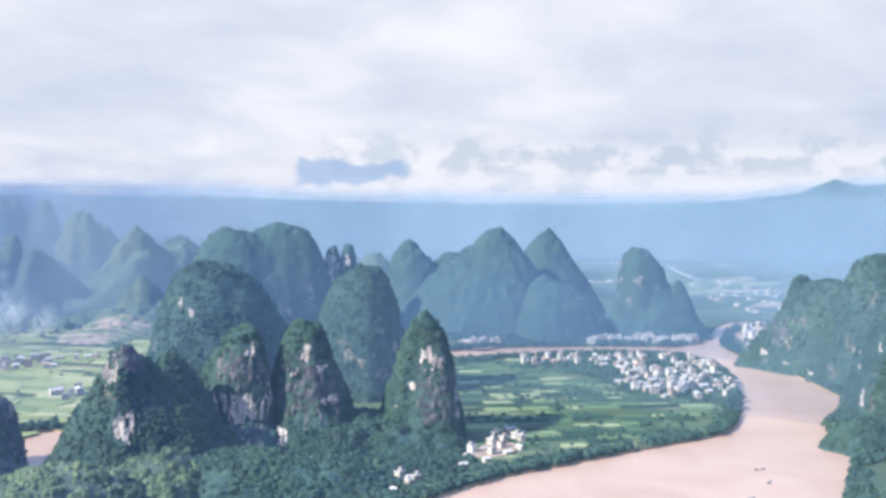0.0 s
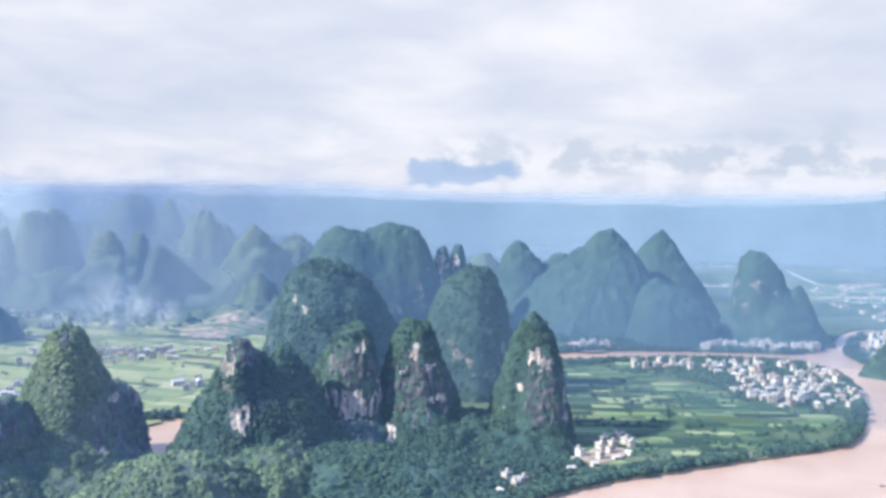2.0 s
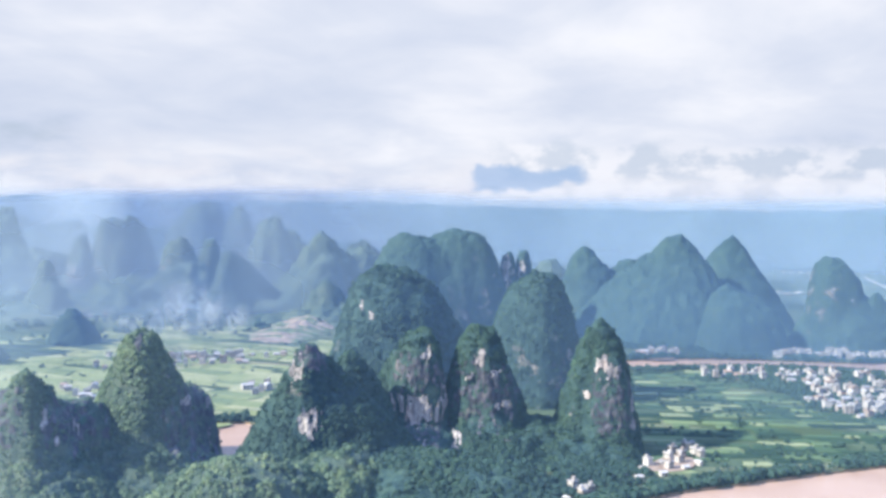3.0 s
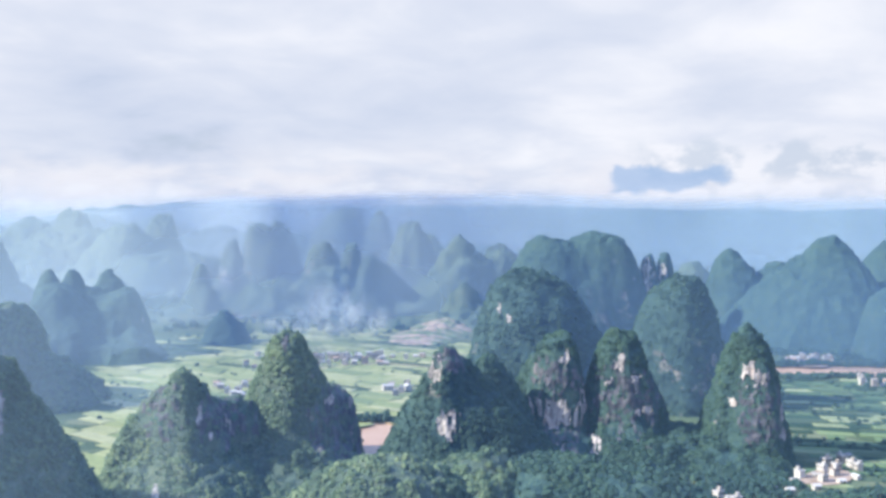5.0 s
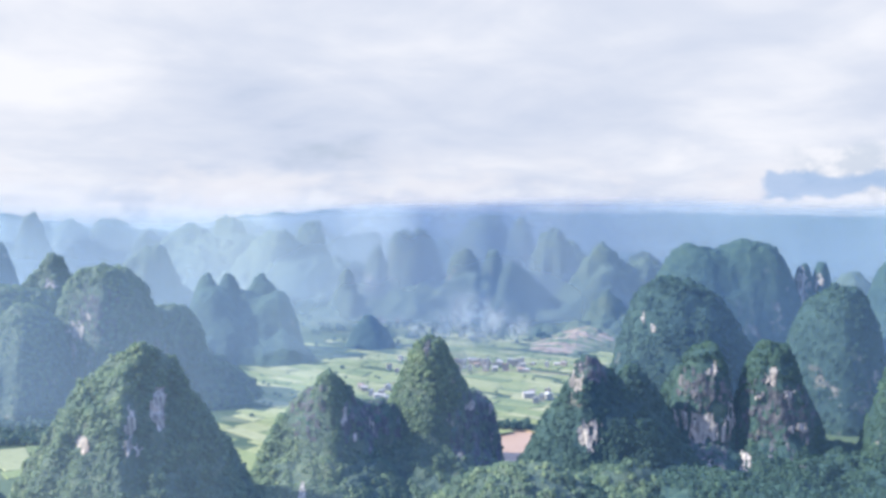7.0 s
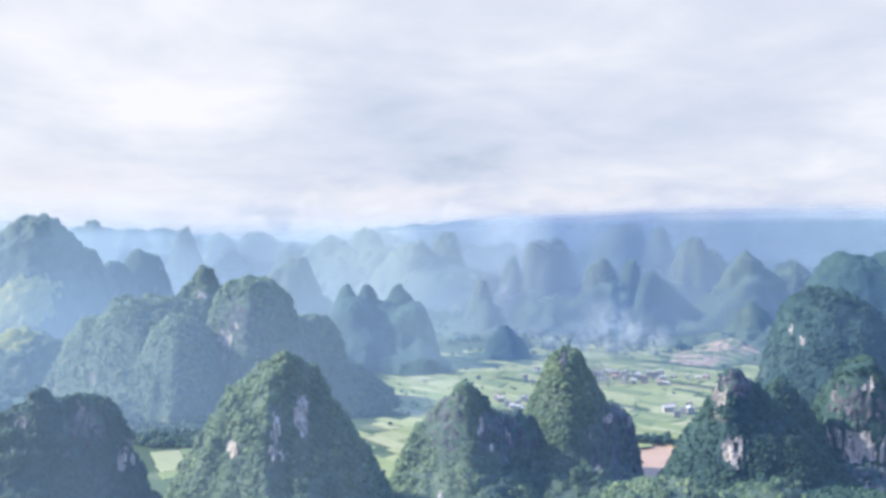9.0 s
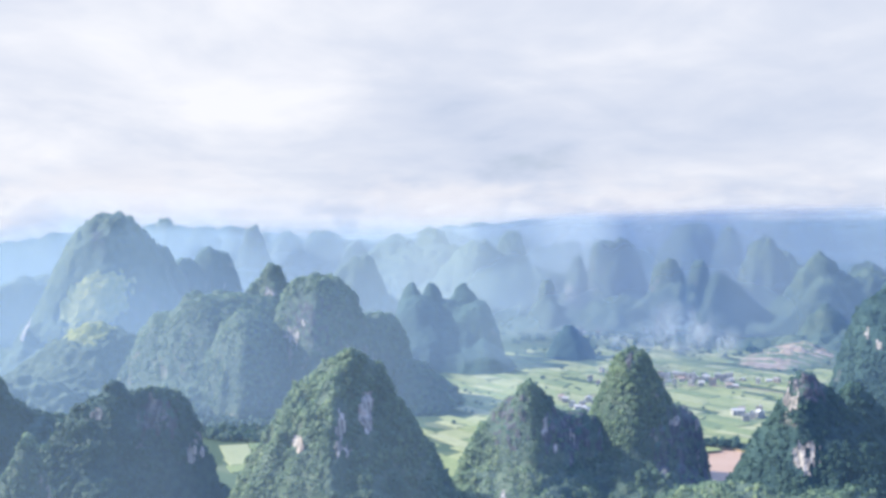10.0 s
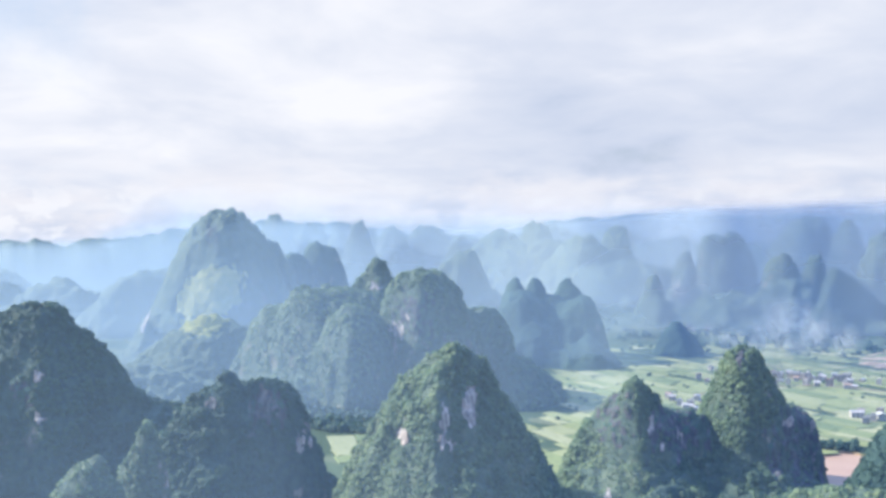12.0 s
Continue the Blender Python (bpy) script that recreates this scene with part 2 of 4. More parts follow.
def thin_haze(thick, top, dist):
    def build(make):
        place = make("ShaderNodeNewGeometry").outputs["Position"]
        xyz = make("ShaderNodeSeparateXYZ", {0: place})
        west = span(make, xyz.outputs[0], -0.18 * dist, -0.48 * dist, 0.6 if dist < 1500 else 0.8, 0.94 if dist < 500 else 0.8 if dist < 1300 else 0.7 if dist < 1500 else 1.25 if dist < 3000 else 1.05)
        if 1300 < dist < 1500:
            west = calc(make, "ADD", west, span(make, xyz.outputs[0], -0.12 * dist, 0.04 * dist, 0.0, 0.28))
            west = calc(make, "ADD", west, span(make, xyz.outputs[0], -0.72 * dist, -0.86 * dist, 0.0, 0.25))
        # tops sink on one side, rise on the other, fitted to the camera's skyline
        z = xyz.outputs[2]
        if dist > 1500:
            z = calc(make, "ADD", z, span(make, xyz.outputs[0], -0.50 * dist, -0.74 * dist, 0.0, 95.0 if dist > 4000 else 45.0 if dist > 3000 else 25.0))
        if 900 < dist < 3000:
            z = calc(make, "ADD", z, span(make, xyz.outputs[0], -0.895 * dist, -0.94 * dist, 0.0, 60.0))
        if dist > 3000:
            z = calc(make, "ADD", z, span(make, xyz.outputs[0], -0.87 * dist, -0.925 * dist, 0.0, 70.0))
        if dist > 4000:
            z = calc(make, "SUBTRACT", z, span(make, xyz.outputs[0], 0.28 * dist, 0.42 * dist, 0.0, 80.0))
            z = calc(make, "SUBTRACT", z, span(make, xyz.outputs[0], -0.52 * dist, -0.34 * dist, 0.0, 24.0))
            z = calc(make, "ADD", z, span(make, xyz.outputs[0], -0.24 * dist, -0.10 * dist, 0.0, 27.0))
        # by bearing the tint is brightened or dimmed to paint in the haze's light
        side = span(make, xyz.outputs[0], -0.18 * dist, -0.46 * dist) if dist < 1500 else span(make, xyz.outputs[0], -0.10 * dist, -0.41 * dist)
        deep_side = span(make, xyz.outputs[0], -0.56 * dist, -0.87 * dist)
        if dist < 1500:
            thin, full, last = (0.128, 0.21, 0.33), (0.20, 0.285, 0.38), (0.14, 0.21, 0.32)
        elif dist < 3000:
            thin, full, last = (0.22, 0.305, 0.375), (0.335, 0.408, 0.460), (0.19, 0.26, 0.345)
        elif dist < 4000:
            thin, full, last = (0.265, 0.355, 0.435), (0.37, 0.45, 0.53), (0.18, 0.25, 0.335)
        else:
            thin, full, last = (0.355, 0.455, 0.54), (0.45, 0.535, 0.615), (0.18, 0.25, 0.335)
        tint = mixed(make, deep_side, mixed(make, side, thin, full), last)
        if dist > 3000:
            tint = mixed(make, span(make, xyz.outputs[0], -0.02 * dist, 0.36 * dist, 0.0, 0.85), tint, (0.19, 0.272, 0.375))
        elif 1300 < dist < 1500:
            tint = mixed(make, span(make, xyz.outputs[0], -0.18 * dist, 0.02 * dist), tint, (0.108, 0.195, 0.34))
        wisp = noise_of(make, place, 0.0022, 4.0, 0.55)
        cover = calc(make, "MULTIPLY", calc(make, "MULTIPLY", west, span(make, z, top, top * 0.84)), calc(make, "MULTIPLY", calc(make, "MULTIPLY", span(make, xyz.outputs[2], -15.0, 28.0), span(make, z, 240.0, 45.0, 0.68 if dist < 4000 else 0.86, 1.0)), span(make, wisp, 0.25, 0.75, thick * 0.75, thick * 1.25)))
        # normals turned up and down light the upright sheet evenly, like scattering droplets
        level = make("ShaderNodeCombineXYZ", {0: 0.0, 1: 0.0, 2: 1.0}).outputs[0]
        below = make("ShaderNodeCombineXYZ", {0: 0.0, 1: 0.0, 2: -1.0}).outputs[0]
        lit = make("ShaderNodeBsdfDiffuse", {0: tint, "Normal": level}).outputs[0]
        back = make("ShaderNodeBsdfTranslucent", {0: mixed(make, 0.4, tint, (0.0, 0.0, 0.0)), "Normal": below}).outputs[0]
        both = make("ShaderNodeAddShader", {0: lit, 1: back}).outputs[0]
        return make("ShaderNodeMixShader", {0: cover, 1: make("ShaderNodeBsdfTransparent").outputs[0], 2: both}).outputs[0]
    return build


def drifting_mist(make):
    at = make("ShaderNodeTexCoord").outputs["Generated"]
    xyz = make("ShaderNodeSeparateXYZ", {0: at})
    across = span(make, calc(make, "ABSOLUTE", calc(make, "SUBTRACT", xyz.outputs[0], 0.5)), 0.5, 0.05)
    tall = span(make, calc(make, "ABSOLUTE", calc(make, "SUBTRACT", xyz.outputs[2], 0.45)), 0.45, 0.02)
    curls = span(make, noise_of(make, make("ShaderNodeNewGeometry").outputs["Position"], 0.026, 5.0, 0.6, distort=0.6), 0.36, 0.66)
    cover = calc(make, "MULTIPLY", calc(make, "MULTIPLY", across, tall), curls)
    lit = make("ShaderNodeBsdfDiffuse", {0: (0.74, 0.78, 0.82, 1)}).outputs[0]
    back = make("ShaderNodeBsdfTranslucent", {0: (0.74, 0.78, 0.82, 1)}).outputs[0]
    both = make("ShaderNodeMixShader", {0: 0.5, 1: lit, 2: back}).outputs[0]
    return make("ShaderNodeMixShader", {0: cover, 1: make("ShaderNodeBsdfTransparent").outputs[0], 2: both}).outputs[0]


# forest greens lean to blue: a little haze is put into their colour
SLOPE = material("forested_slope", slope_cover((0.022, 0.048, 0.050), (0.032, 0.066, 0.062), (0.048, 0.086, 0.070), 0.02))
# the forested slope again with sunlight put into the colour
SUNLIT_SLOPE = material("sunlit_slope", slope_cover((0.045, 0.075, 0.064), (0.066, 0.100, 0.078), (0.094, 0.125, 0.088), 0.04))
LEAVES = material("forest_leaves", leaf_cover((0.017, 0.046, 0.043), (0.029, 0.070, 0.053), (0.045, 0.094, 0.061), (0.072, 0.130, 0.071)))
# grass of a flank in the sun, its brightness put into the colour
GRASS = material("sunlit_grass", slope_cover((0.19, 0.21, 0.085), (0.27, 0.28, 0.105), (0.35, 0.34, 0.14), 0.0))
# the forest leaves again, lightened to carry sunlight in their colour
SUNLIT_LEAVES = material("sunlit_leaves", leaf_cover((0.036, 0.074, 0.058), (0.089, 0.146, 0.090), (0.156, 0.218, 0.114), (0.230, 0.278, 0.138)))
STONE = material("limestone", limestone)
DARK_SHADED_STONE = material("dark_shaded_limestone", dark_shaded_limestone)
FIELD = material("field_crop", crop_field)
SUNLIT_CROP = material("sunlit_crop", sunlit_crop)
SOIL = material("bare_soil", bare_soil)
TERRACE = material("terraced_earth", terraced_earth)
ROAD = material("pale_road", lambda make: principled(make, ramp(make, noise_of(make, make("ShaderNodeNewGeometry").outputs["Position"], 0.08, 5.0, 0.6), (0.35, (0.36, 0.34, 0.32)), (0.65, (0.52, 0.50, 0.47))), 0.9))
PLASTER = material("white_plaster", plaster)
ROOF = material("roof_tiles", roof_tiles)
GLASS = material("window_glass", lambda make: principled(make, (0.03, 0.04, 0.05), 0.12, None, 0.5))
TIMBER = material("boat_timber", lambda make: principled(make, ramp(make, noise_of(make, make("ShaderNodeNewGeometry").outputs["Position"], 2.0), (0.3, (0.05, 0.035, 0.025)), (0.7, (0.14, 0.10, 0.07))), 0.8))
GROUND = material("valley_floor", plain_ground)
WATER = material("muddy_water", muddy_water)
BANK = material("river_bank", river_bank)


# ---- mesh helpers ----
PERM = np.random.RandomState(7).permutation(4096)
VALS = np.random.RandomState(8).rand(4096) * 2 - 1


def lattice(i, j, k):
    return VALS[PERM[(PERM[(PERM[i & 4095] + j) & 4095] + k) & 4095]]


def rough(x, y, z=0.0):
    """Smooth value noise, -1 to 1."""
    x, y, z = np.broadcast_arrays(x, y, z)
    i, j, k = (np.floor(c).astype(int) for c in (x, y, z))
    u, v, w = ((c - np.floor(c)) for c in (x, y, z))
    u, v, w = (c * c * (3 - 2 * c) for c in (u, v, w))
    def row(b, c):
        return lattice(i, j + b, k + c) * (1 - u) + lattice(i + 1, j + b, k + c) * u
    def sheet(c):
        return row(0, c) * (1 - v) + row(1, c) * v
    return sheet(0) * (1 - w) + sheet(1) * w


def fbm(x, y, z=0.0, octaves=4, gain=0.5):
    total, amp = 0.0, 1.0
    for o in range(octaves):
        total = total + amp * rough(x * 2 ** o + 17.3 * o, y * 2 ** o - 9.1 * o, z * 2 ** o + 4.7 * o)
        amp *= gain
    return total


def mesh_of(name, verts, faces, mat, smooth=True):
    me = bpy.data.meshes.new(name)
    me.from_pydata(verts, [], faces)
    if smooth:
        me.shade_smooth()
    me.materials.append(mat)
    return me


def part(name, me, parent=None, label="", kind=""):
    ob = new(name, me)
    ob.parent = parent
    return tagged(ob, label=label, kind=kind)


def spot(bearing, dist):
    return np.array((-dist * math.sin(radians(bearing)), dist * math.cos(radians(bearing))))


def quads(nu, nv):
    a = np.arange(nu * nv).reshape(nu, nv)
    return np.stack([a[:-1, :-1], a[1:, :-1], a[1:, 1:], a[:-1, 1:]], -1).reshape(-1, 4)


def leafy(count, seed):
    """A ragged crown: leaf sprays of three corners each, set over a squat dome and tilted at random."""
    rng = np.random.RandomState(seed + 40)
    V, soft = [], []
    for i in range(count):
        up = 1 - 1.35 * (i + 0.5) / count
        turn = i * 2.39996 + rng.rand()
        flat = math.sqrt(max(0.0, 1 - up * up))
        out = np.array((flat * math.cos(turn), flat * math.sin(turn), up))
        lean = out + rng.randn(3) * 0.28
        lean /= np.linalg.norm(lean)
        side = np.cross(lean, (0.3, 0.2, 1.0))
        side /= np.linalg.norm(side)
        other = np.cross(lean, side)
        mid, size, spin = out * rng.uniform(0.7, 1.0), rng.uniform(0.6, 1.0), rng.rand() * 6.28
        for k in range(3):
            a = spin + k * 2.094 + rng.uniform(-0.3, 0.3)
            V.append(mid + size * (math.cos(a) * side + math.sin(a) * other))
            soft.append(out * 0.75 + lean * 0.25)
    V = np.array(V)
    V[:, 2] = V[:, 2] * 0.85 + 0.25
    return V, np.arange(3 * count).reshape(-1, 3), np.array(soft)


CROWNS = [[leafy(11, s) for s in range(6)], [leafy(30, s + 20) for s in range(6)]]


def canopy(name, places, sizes, parent, label, detail=1, category="", leaf=None, lie=None):
    """Tree crowns, one clump at each place, joined into one mesh of foliage."""
    rng = np.random.RandomState(len(places))
    V, Fc, Ns, base = [], [], [], 0
    lie = np.tile((0.0, 0.0, 1.0), (len(places), 1)) if lie is None else lie
    pick = rng.randint(0, 6, len(places))
    for k in range(6):
        v, f, soft = CROWNS[detail - 1][k]
        P, S = places[pick == k], sizes[pick == k]
        n = len(P)
        if not n:
            continue
        turn = rng.rand(n) * 6.283
        c, s = np.cos(turn)[:, None], np.sin(turn)[:, None]
        tall = (0.85 + 0.5 * rng.rand(n))[:, None]
        X = v[None, :, 0] * c - v[None, :, 1] * s
        Y = v[None, :, 0] * s + v[None, :, 1] * c
        W = np.stack([X, Y, v[None, :, 2] * tall], -1) * S[:, None, None] + P[:, None, :]
        V.append(W.reshape(-1, 3))
        swing = np.stack([soft[None, :, 0] * c - soft[None, :, 1] * s, soft[None, :, 0] * s + soft[None, :, 1] * c, np.repeat(soft[None, :, 2], n, 0)], -1)
        Ns.append((0.85 * swing + 0.42 * lie[pick == k][:, None, :]).reshape(-1, 3))
        Fc.append((f[None] + base + (np.arange(n) * len(v))[:, None, None]).reshape(-1, 3))
        base += n * len(v)
    V, Fc = np.concatenate(V), np.concatenate(Fc)
    me = bpy.data.meshes.new(name)
    me.vertices.add(len(V)), me.loops.add(Fc.size), me.polygons.add(len(Fc))
    me.vertices.foreach_set("co", V.ravel()), me.loops.foreach_set("vertex_index", Fc.ravel())
    me.polygons.foreach_set("loop_start", np.arange(len(Fc)) * 3)
    me.update(calc_edges=True)
    me.shade_smooth()
    N = np.concatenate(Ns)
    me.normals_split_custom_set_from_vertices(N / np.linalg.norm(N, axis=1)[:, None])
    me.materials.append(leaf or LEAVES)
    ob = part(name, me, parent, label, "stuff")
    return tagged(ob, category=category) if category else ob


# ---- hills ----
class Hill:
    """The relief of one hill: rounded masses, each (bearing, distance, height, half width to either side, half depth, steepness)."""
    def __init__(self, masses, seed, zone, keel=None):
        self.rib = 0.15 if zone == "near" else 0.10
        self.grain, self.crag = {"near": (30, 0.05), "mid": (36, 0.045), "far": (44, 0.11)}[zone]
        self.lump, self.lumps = {"near": (10, 2.4), "mid": (13, 3.6), "far": (24, 9.0)}[zone]
        self.ledge = {"near": 1.25, "mid": 1.5, "far": 0.0}[zone]
        self.keel = keel or {"near": 1.4, "mid": 1.45 if masses[0][1] < 1350 else 1.75, "far": 1.7}[zone]
        self.warp = 0.26 if zone == "far" else 0.08
        a = radians(masses[0][0])
        self.u, self.v, self.seed = np.array((math.cos(a), math.sin(a))), np.array((-math.sin(a), math.cos(a))), seed
        self.at = spot(masses[0][0], masses[0][1])
        self.masses = []
        for b, d, h, left, right, dp, p in masses:
            o = spot(b, d) - self.at
            self.masses.append((o @ self.u, o @ self.v, h, left, right, dp, p))

    def height(self, U, V):
        total, s = 0.0, self.seed * 13.7
        for cu, cv, h, left, right, dp, p in self.masses:
            wide = (left + right) / 2
            k = 1.6 / (wide + dp)
            wu = U - cu + self.warp * wide * fbm(U * k + s, V * k, 0.5, 3)
            wv = V - cv + self.warp * 1.4 * dp * fbm(U * k, V * k + s, 9.5, 3)
            q = self.keel
            d = (np.abs(wu / np.where(wu < 0, left, right)) ** q + np.abs(wv / dp) ** q) ** (1 / q)
            ang = np.arctan2(wv, wu)
            rib = 1 - np.abs(fbm(np.cos(ang) * 1.7 + s, np.sin(ang) * 1.7 + cu, h * 0.1, 2))
            d = d * (1 + self.rib * np.clip(d * 1.6, 0, 1) * (0.72 - rib))
            hl = np.maximum(h * (1 - d ** p), -40.0)
            total = total + np.exp(hl / 5.0)
        h = 5.0 * np.log(total)
        keep = np.clip(h / 14.0, 0.0, 1.0)
        size = min(170.0, max(m[2] for m in self.masses))
        g = self.grain
        # bedding of the limestone: uneven ledges, one above the other
        h = h + keep * self.ledge * np.sin(0.62 * h + 5.0 * fbm(U / 34 + s, V / 34, 2.0, 2))
        crag = np.abs(fbm(U / g + s, V / g, h / g, 4, 0.55))
        return h - keep * (crag * size * self.crag - 0.3 * self.crag * size) + keep * self.lumps * fbm(U / self.lump, V / self.lump + s, h / self.lump, 3)

    def box(self):
        return (min(m[0] - 1.2 * m[3] for m in self.masses), max(m[0] + 1.2 * m[4] for m in self.masses),
                min(m[1] - 1.2 * m[5] for m in self.masses), max(m[1] + 1.2 * m[5] for m in self.masses))

    def world(self, U, V, Z):
        return np.stack([self.at[0] + U * self.u[0] + V * self.v[0], self.at[1] + U * self.u[1] + V * self.v[1], Z], -1)


STEP = {"near": 1.8, "mid": 2.6, "far": 5.0}
HILLS = []


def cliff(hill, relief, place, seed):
    """Bare rock on the flank facing the camera, placed to fit its view: (bearing, distance, height, width, tall, tone).
    """
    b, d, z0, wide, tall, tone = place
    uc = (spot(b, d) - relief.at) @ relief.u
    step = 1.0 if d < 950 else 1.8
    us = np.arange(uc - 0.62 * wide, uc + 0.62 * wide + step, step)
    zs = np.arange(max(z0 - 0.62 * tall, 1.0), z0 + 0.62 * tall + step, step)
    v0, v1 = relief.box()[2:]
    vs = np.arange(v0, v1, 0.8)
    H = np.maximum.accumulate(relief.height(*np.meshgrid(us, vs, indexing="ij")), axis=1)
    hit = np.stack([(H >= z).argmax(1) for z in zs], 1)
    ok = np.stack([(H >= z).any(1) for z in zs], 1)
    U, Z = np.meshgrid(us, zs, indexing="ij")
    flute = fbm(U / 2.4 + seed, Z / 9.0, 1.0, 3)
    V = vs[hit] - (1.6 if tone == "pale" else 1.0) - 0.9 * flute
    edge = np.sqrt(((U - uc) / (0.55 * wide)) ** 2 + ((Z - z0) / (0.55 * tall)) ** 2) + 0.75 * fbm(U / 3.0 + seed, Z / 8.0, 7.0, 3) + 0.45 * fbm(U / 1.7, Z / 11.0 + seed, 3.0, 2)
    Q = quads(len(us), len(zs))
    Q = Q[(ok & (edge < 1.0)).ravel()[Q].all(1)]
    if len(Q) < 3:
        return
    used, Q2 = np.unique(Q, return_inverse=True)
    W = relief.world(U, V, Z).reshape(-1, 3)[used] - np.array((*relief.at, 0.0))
    part("cliff_face", mesh_of("cliff_face", W.tolist(), Q2.reshape(-1, 4).tolist(), {"pale": STONE, "dark": DARK_SHADED_STONE}[tone]), hill,
         {"pale": "pale bare limestone cliff", "dark": "dark limestone cliff, partly toned as rock in shade"}[tone])


def karst_hill(zone, label, masses, cliffs=(), cover="forest", crown=1.0, keel=None):
    if zone == "far":
        masses = [(b, d, h, left * 1.2, right * 1.2, dp * 1.2, max(1.3, p * 0.9)) for b, d, h, left, right, dp, p in masses]
        masses = masses + [(b, d + 10, h * 0.5, left * 1.55 + 12, right * 1.55 + 12, dp * 1.3, 1.5) for b, d, h, left, right, dp, p in masses]
    relief = Hill(masses, len(HILLS) + 1, zone, keel)
    u0, u1, v0, v1 = relief.box()
    step = STEP[zone]
    us, vs = np.arange(u0, u1 + step, step), np.arange(v0, v1 + step, step)
    U, V = np.meshgrid(us, vs, indexing="ij")
    Z = relief.height(U, V)
    W = relief.world(U, V, np.maximum(Z, -2.5)).reshape(-1, 3)
    Q = quads(len(us), len(vs))
    Q = Q[(Z.ravel()[Q] > -0.5).any(1)]
    used, Q2 = np.unique(Q, return_inverse=True)
    W2 = W[used] - np.array((*relief.at, 0.0))
    hill = tagged(new("karst_hill"), label, "hill", "karst hills")
    hill.location = (*relief.at, 0.0)
    F4 = Q2.reshape(-1, 4)
    for b, d, z0, wide, tall, tone in cliffs:
        if tone == "grass":
            mid = W2[F4].mean(1)
            side = mid[:, :2] @ relief.u - (spot(b, d) - relief.at) @ relief.u
            edge = (side / (0.5 * wide)) ** 2 + ((mid[:, 2] - z0 - 0.35 * side) / (0.5 * tall)) ** 2 + 0.5 * fbm(mid[:, 0] / 22, mid[:, 1] / 22, mid[:, 2] / 22, 3)
            open_face = (edge < 1) & (mid[:, :2] @ relief.v < 0)
            kept, G4 = np.unique(F4[open_face], return_inverse=True)
            part("grass_slope", mesh_of("grass_slope", W2[kept].tolist(), G4.reshape(-1, 4).tolist(), GRASS), hill, "grassy flank, sunlight put into its green")
            F4 = F4[~open_face]
    kept, F4 = np.unique(F4, return_inverse=True)
    # far hills take the lighter slope colour with sunlight in it as well
    skin = TERRACE if cover == "soil" else SUNLIT_SLOPE if cover == "sunlit_tone" or zone == "far" else SLOPE
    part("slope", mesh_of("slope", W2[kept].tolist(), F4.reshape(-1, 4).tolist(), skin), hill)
    if zone != "far" and masses[0][1] < 1400 and cover != "soil":
        rng = np.random.RandomState(len(HILLS))
        A, B, D = (W[Q[:, i]] for i in (0, 1, 3))
        normal = np.cross(B - A, D - A)
        area = np.linalg.norm(normal, axis=1)
        flat = np.abs(normal[:, 2]) / area
        want = area * np.clip((flat - 0.10) / 0.25, 0.06, 1.0) / (3.1 if zone == "near" else 9.0) / crown ** 1.6
        mid = (A + W[Q[:, 2]]) / 2
        behind = (mid[:, :2] - relief.at) @ relief.v > 0.4 * masses[0][5]
        want = np.where(behind, 0.5 * want, want)
        clump = fbm(mid[:, 0] / 11, mid[:, 1] / 11, mid[:, 2] / 11, 3)
        n = rng.poisson(np.clip(want * (1.0 + 1.3 * clump), 0.0, 5.0))
        pick = np.repeat(np.arange(len(Q)), n)
        r1, r2 = rng.rand(len(pick), 1), rng.rand(len(pick), 1)
        P = A[pick] + r1 * (B[pick] - A[pick]) + r2 * (D[pick] - A[pick])
        S = (0.55 + 1.45 * rng.rand(len(P)) ** 2.2) * (1.0 + 0.45 * fbm(P[:, 0] / 24, P[:, 1] / 24, P[:, 2] / 24, 2)) * (1.0 if zone == "near" else 1.25) * crown
        P[:, 2] -= 0.2 * S
        lie = (normal / area[:, None] * np.sign(normal[:, 2:3]))[pick]
        keep = P[:, 2] > 0.3
        for b, d, z0, wide, tall, tone in cliffs:
            side = (P[:, :2] - relief.at) @ relief.u - (spot(b, d) - relief.at) @ relief.u
            inner = (side / (0.55 * wide + 1.2)) ** 2 + ((P[:, 2] - z0) / (0.55 * tall + 1.2)) ** 2 < 1
            keep &= ~(inner & (rng.rand(len(P)) < (1.0 if tone == "pale" else 0.93)))
        if keep.any():
            canopy("canopy", P[keep] - np.array((*relief.at, 0.0)), S[keep], hill, "shrubs and bushes, sunlight put into their green" if cover == "sunlit_tone" else "dense dark green trees and bushes", leaf=SUNLIT_LEAVES if cover == "sunlit_tone" else LEAVES, lie=lie[keep])
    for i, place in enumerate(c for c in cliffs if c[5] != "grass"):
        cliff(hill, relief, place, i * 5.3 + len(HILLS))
    HILLS.append((hill, relief))
    return hill, relief


karst_hill("near", "slender forested limestone tower with a pale bare cliff band", [
    (12.42, 800, 103, 37, 31, 39, 3.14),
    (13.69, 830, 82, 31, 43, 41, 2.16),
    (12.60, 775, 34, 62, 58, 72, 1.30)],
    [(12.27, 800, 40, 44, 19, "pale"), (12.10, 800, 86, 10, 14, "pale"), (12.26, 800, 12, 9, 14, "pale"), (10.85, 800, 54, 5, 18, "pale"), (12.40, 772, 70, 38, 31, "dark"), (11.92, 800, 23, 35, 17, "dark")],
    keel=2.3)
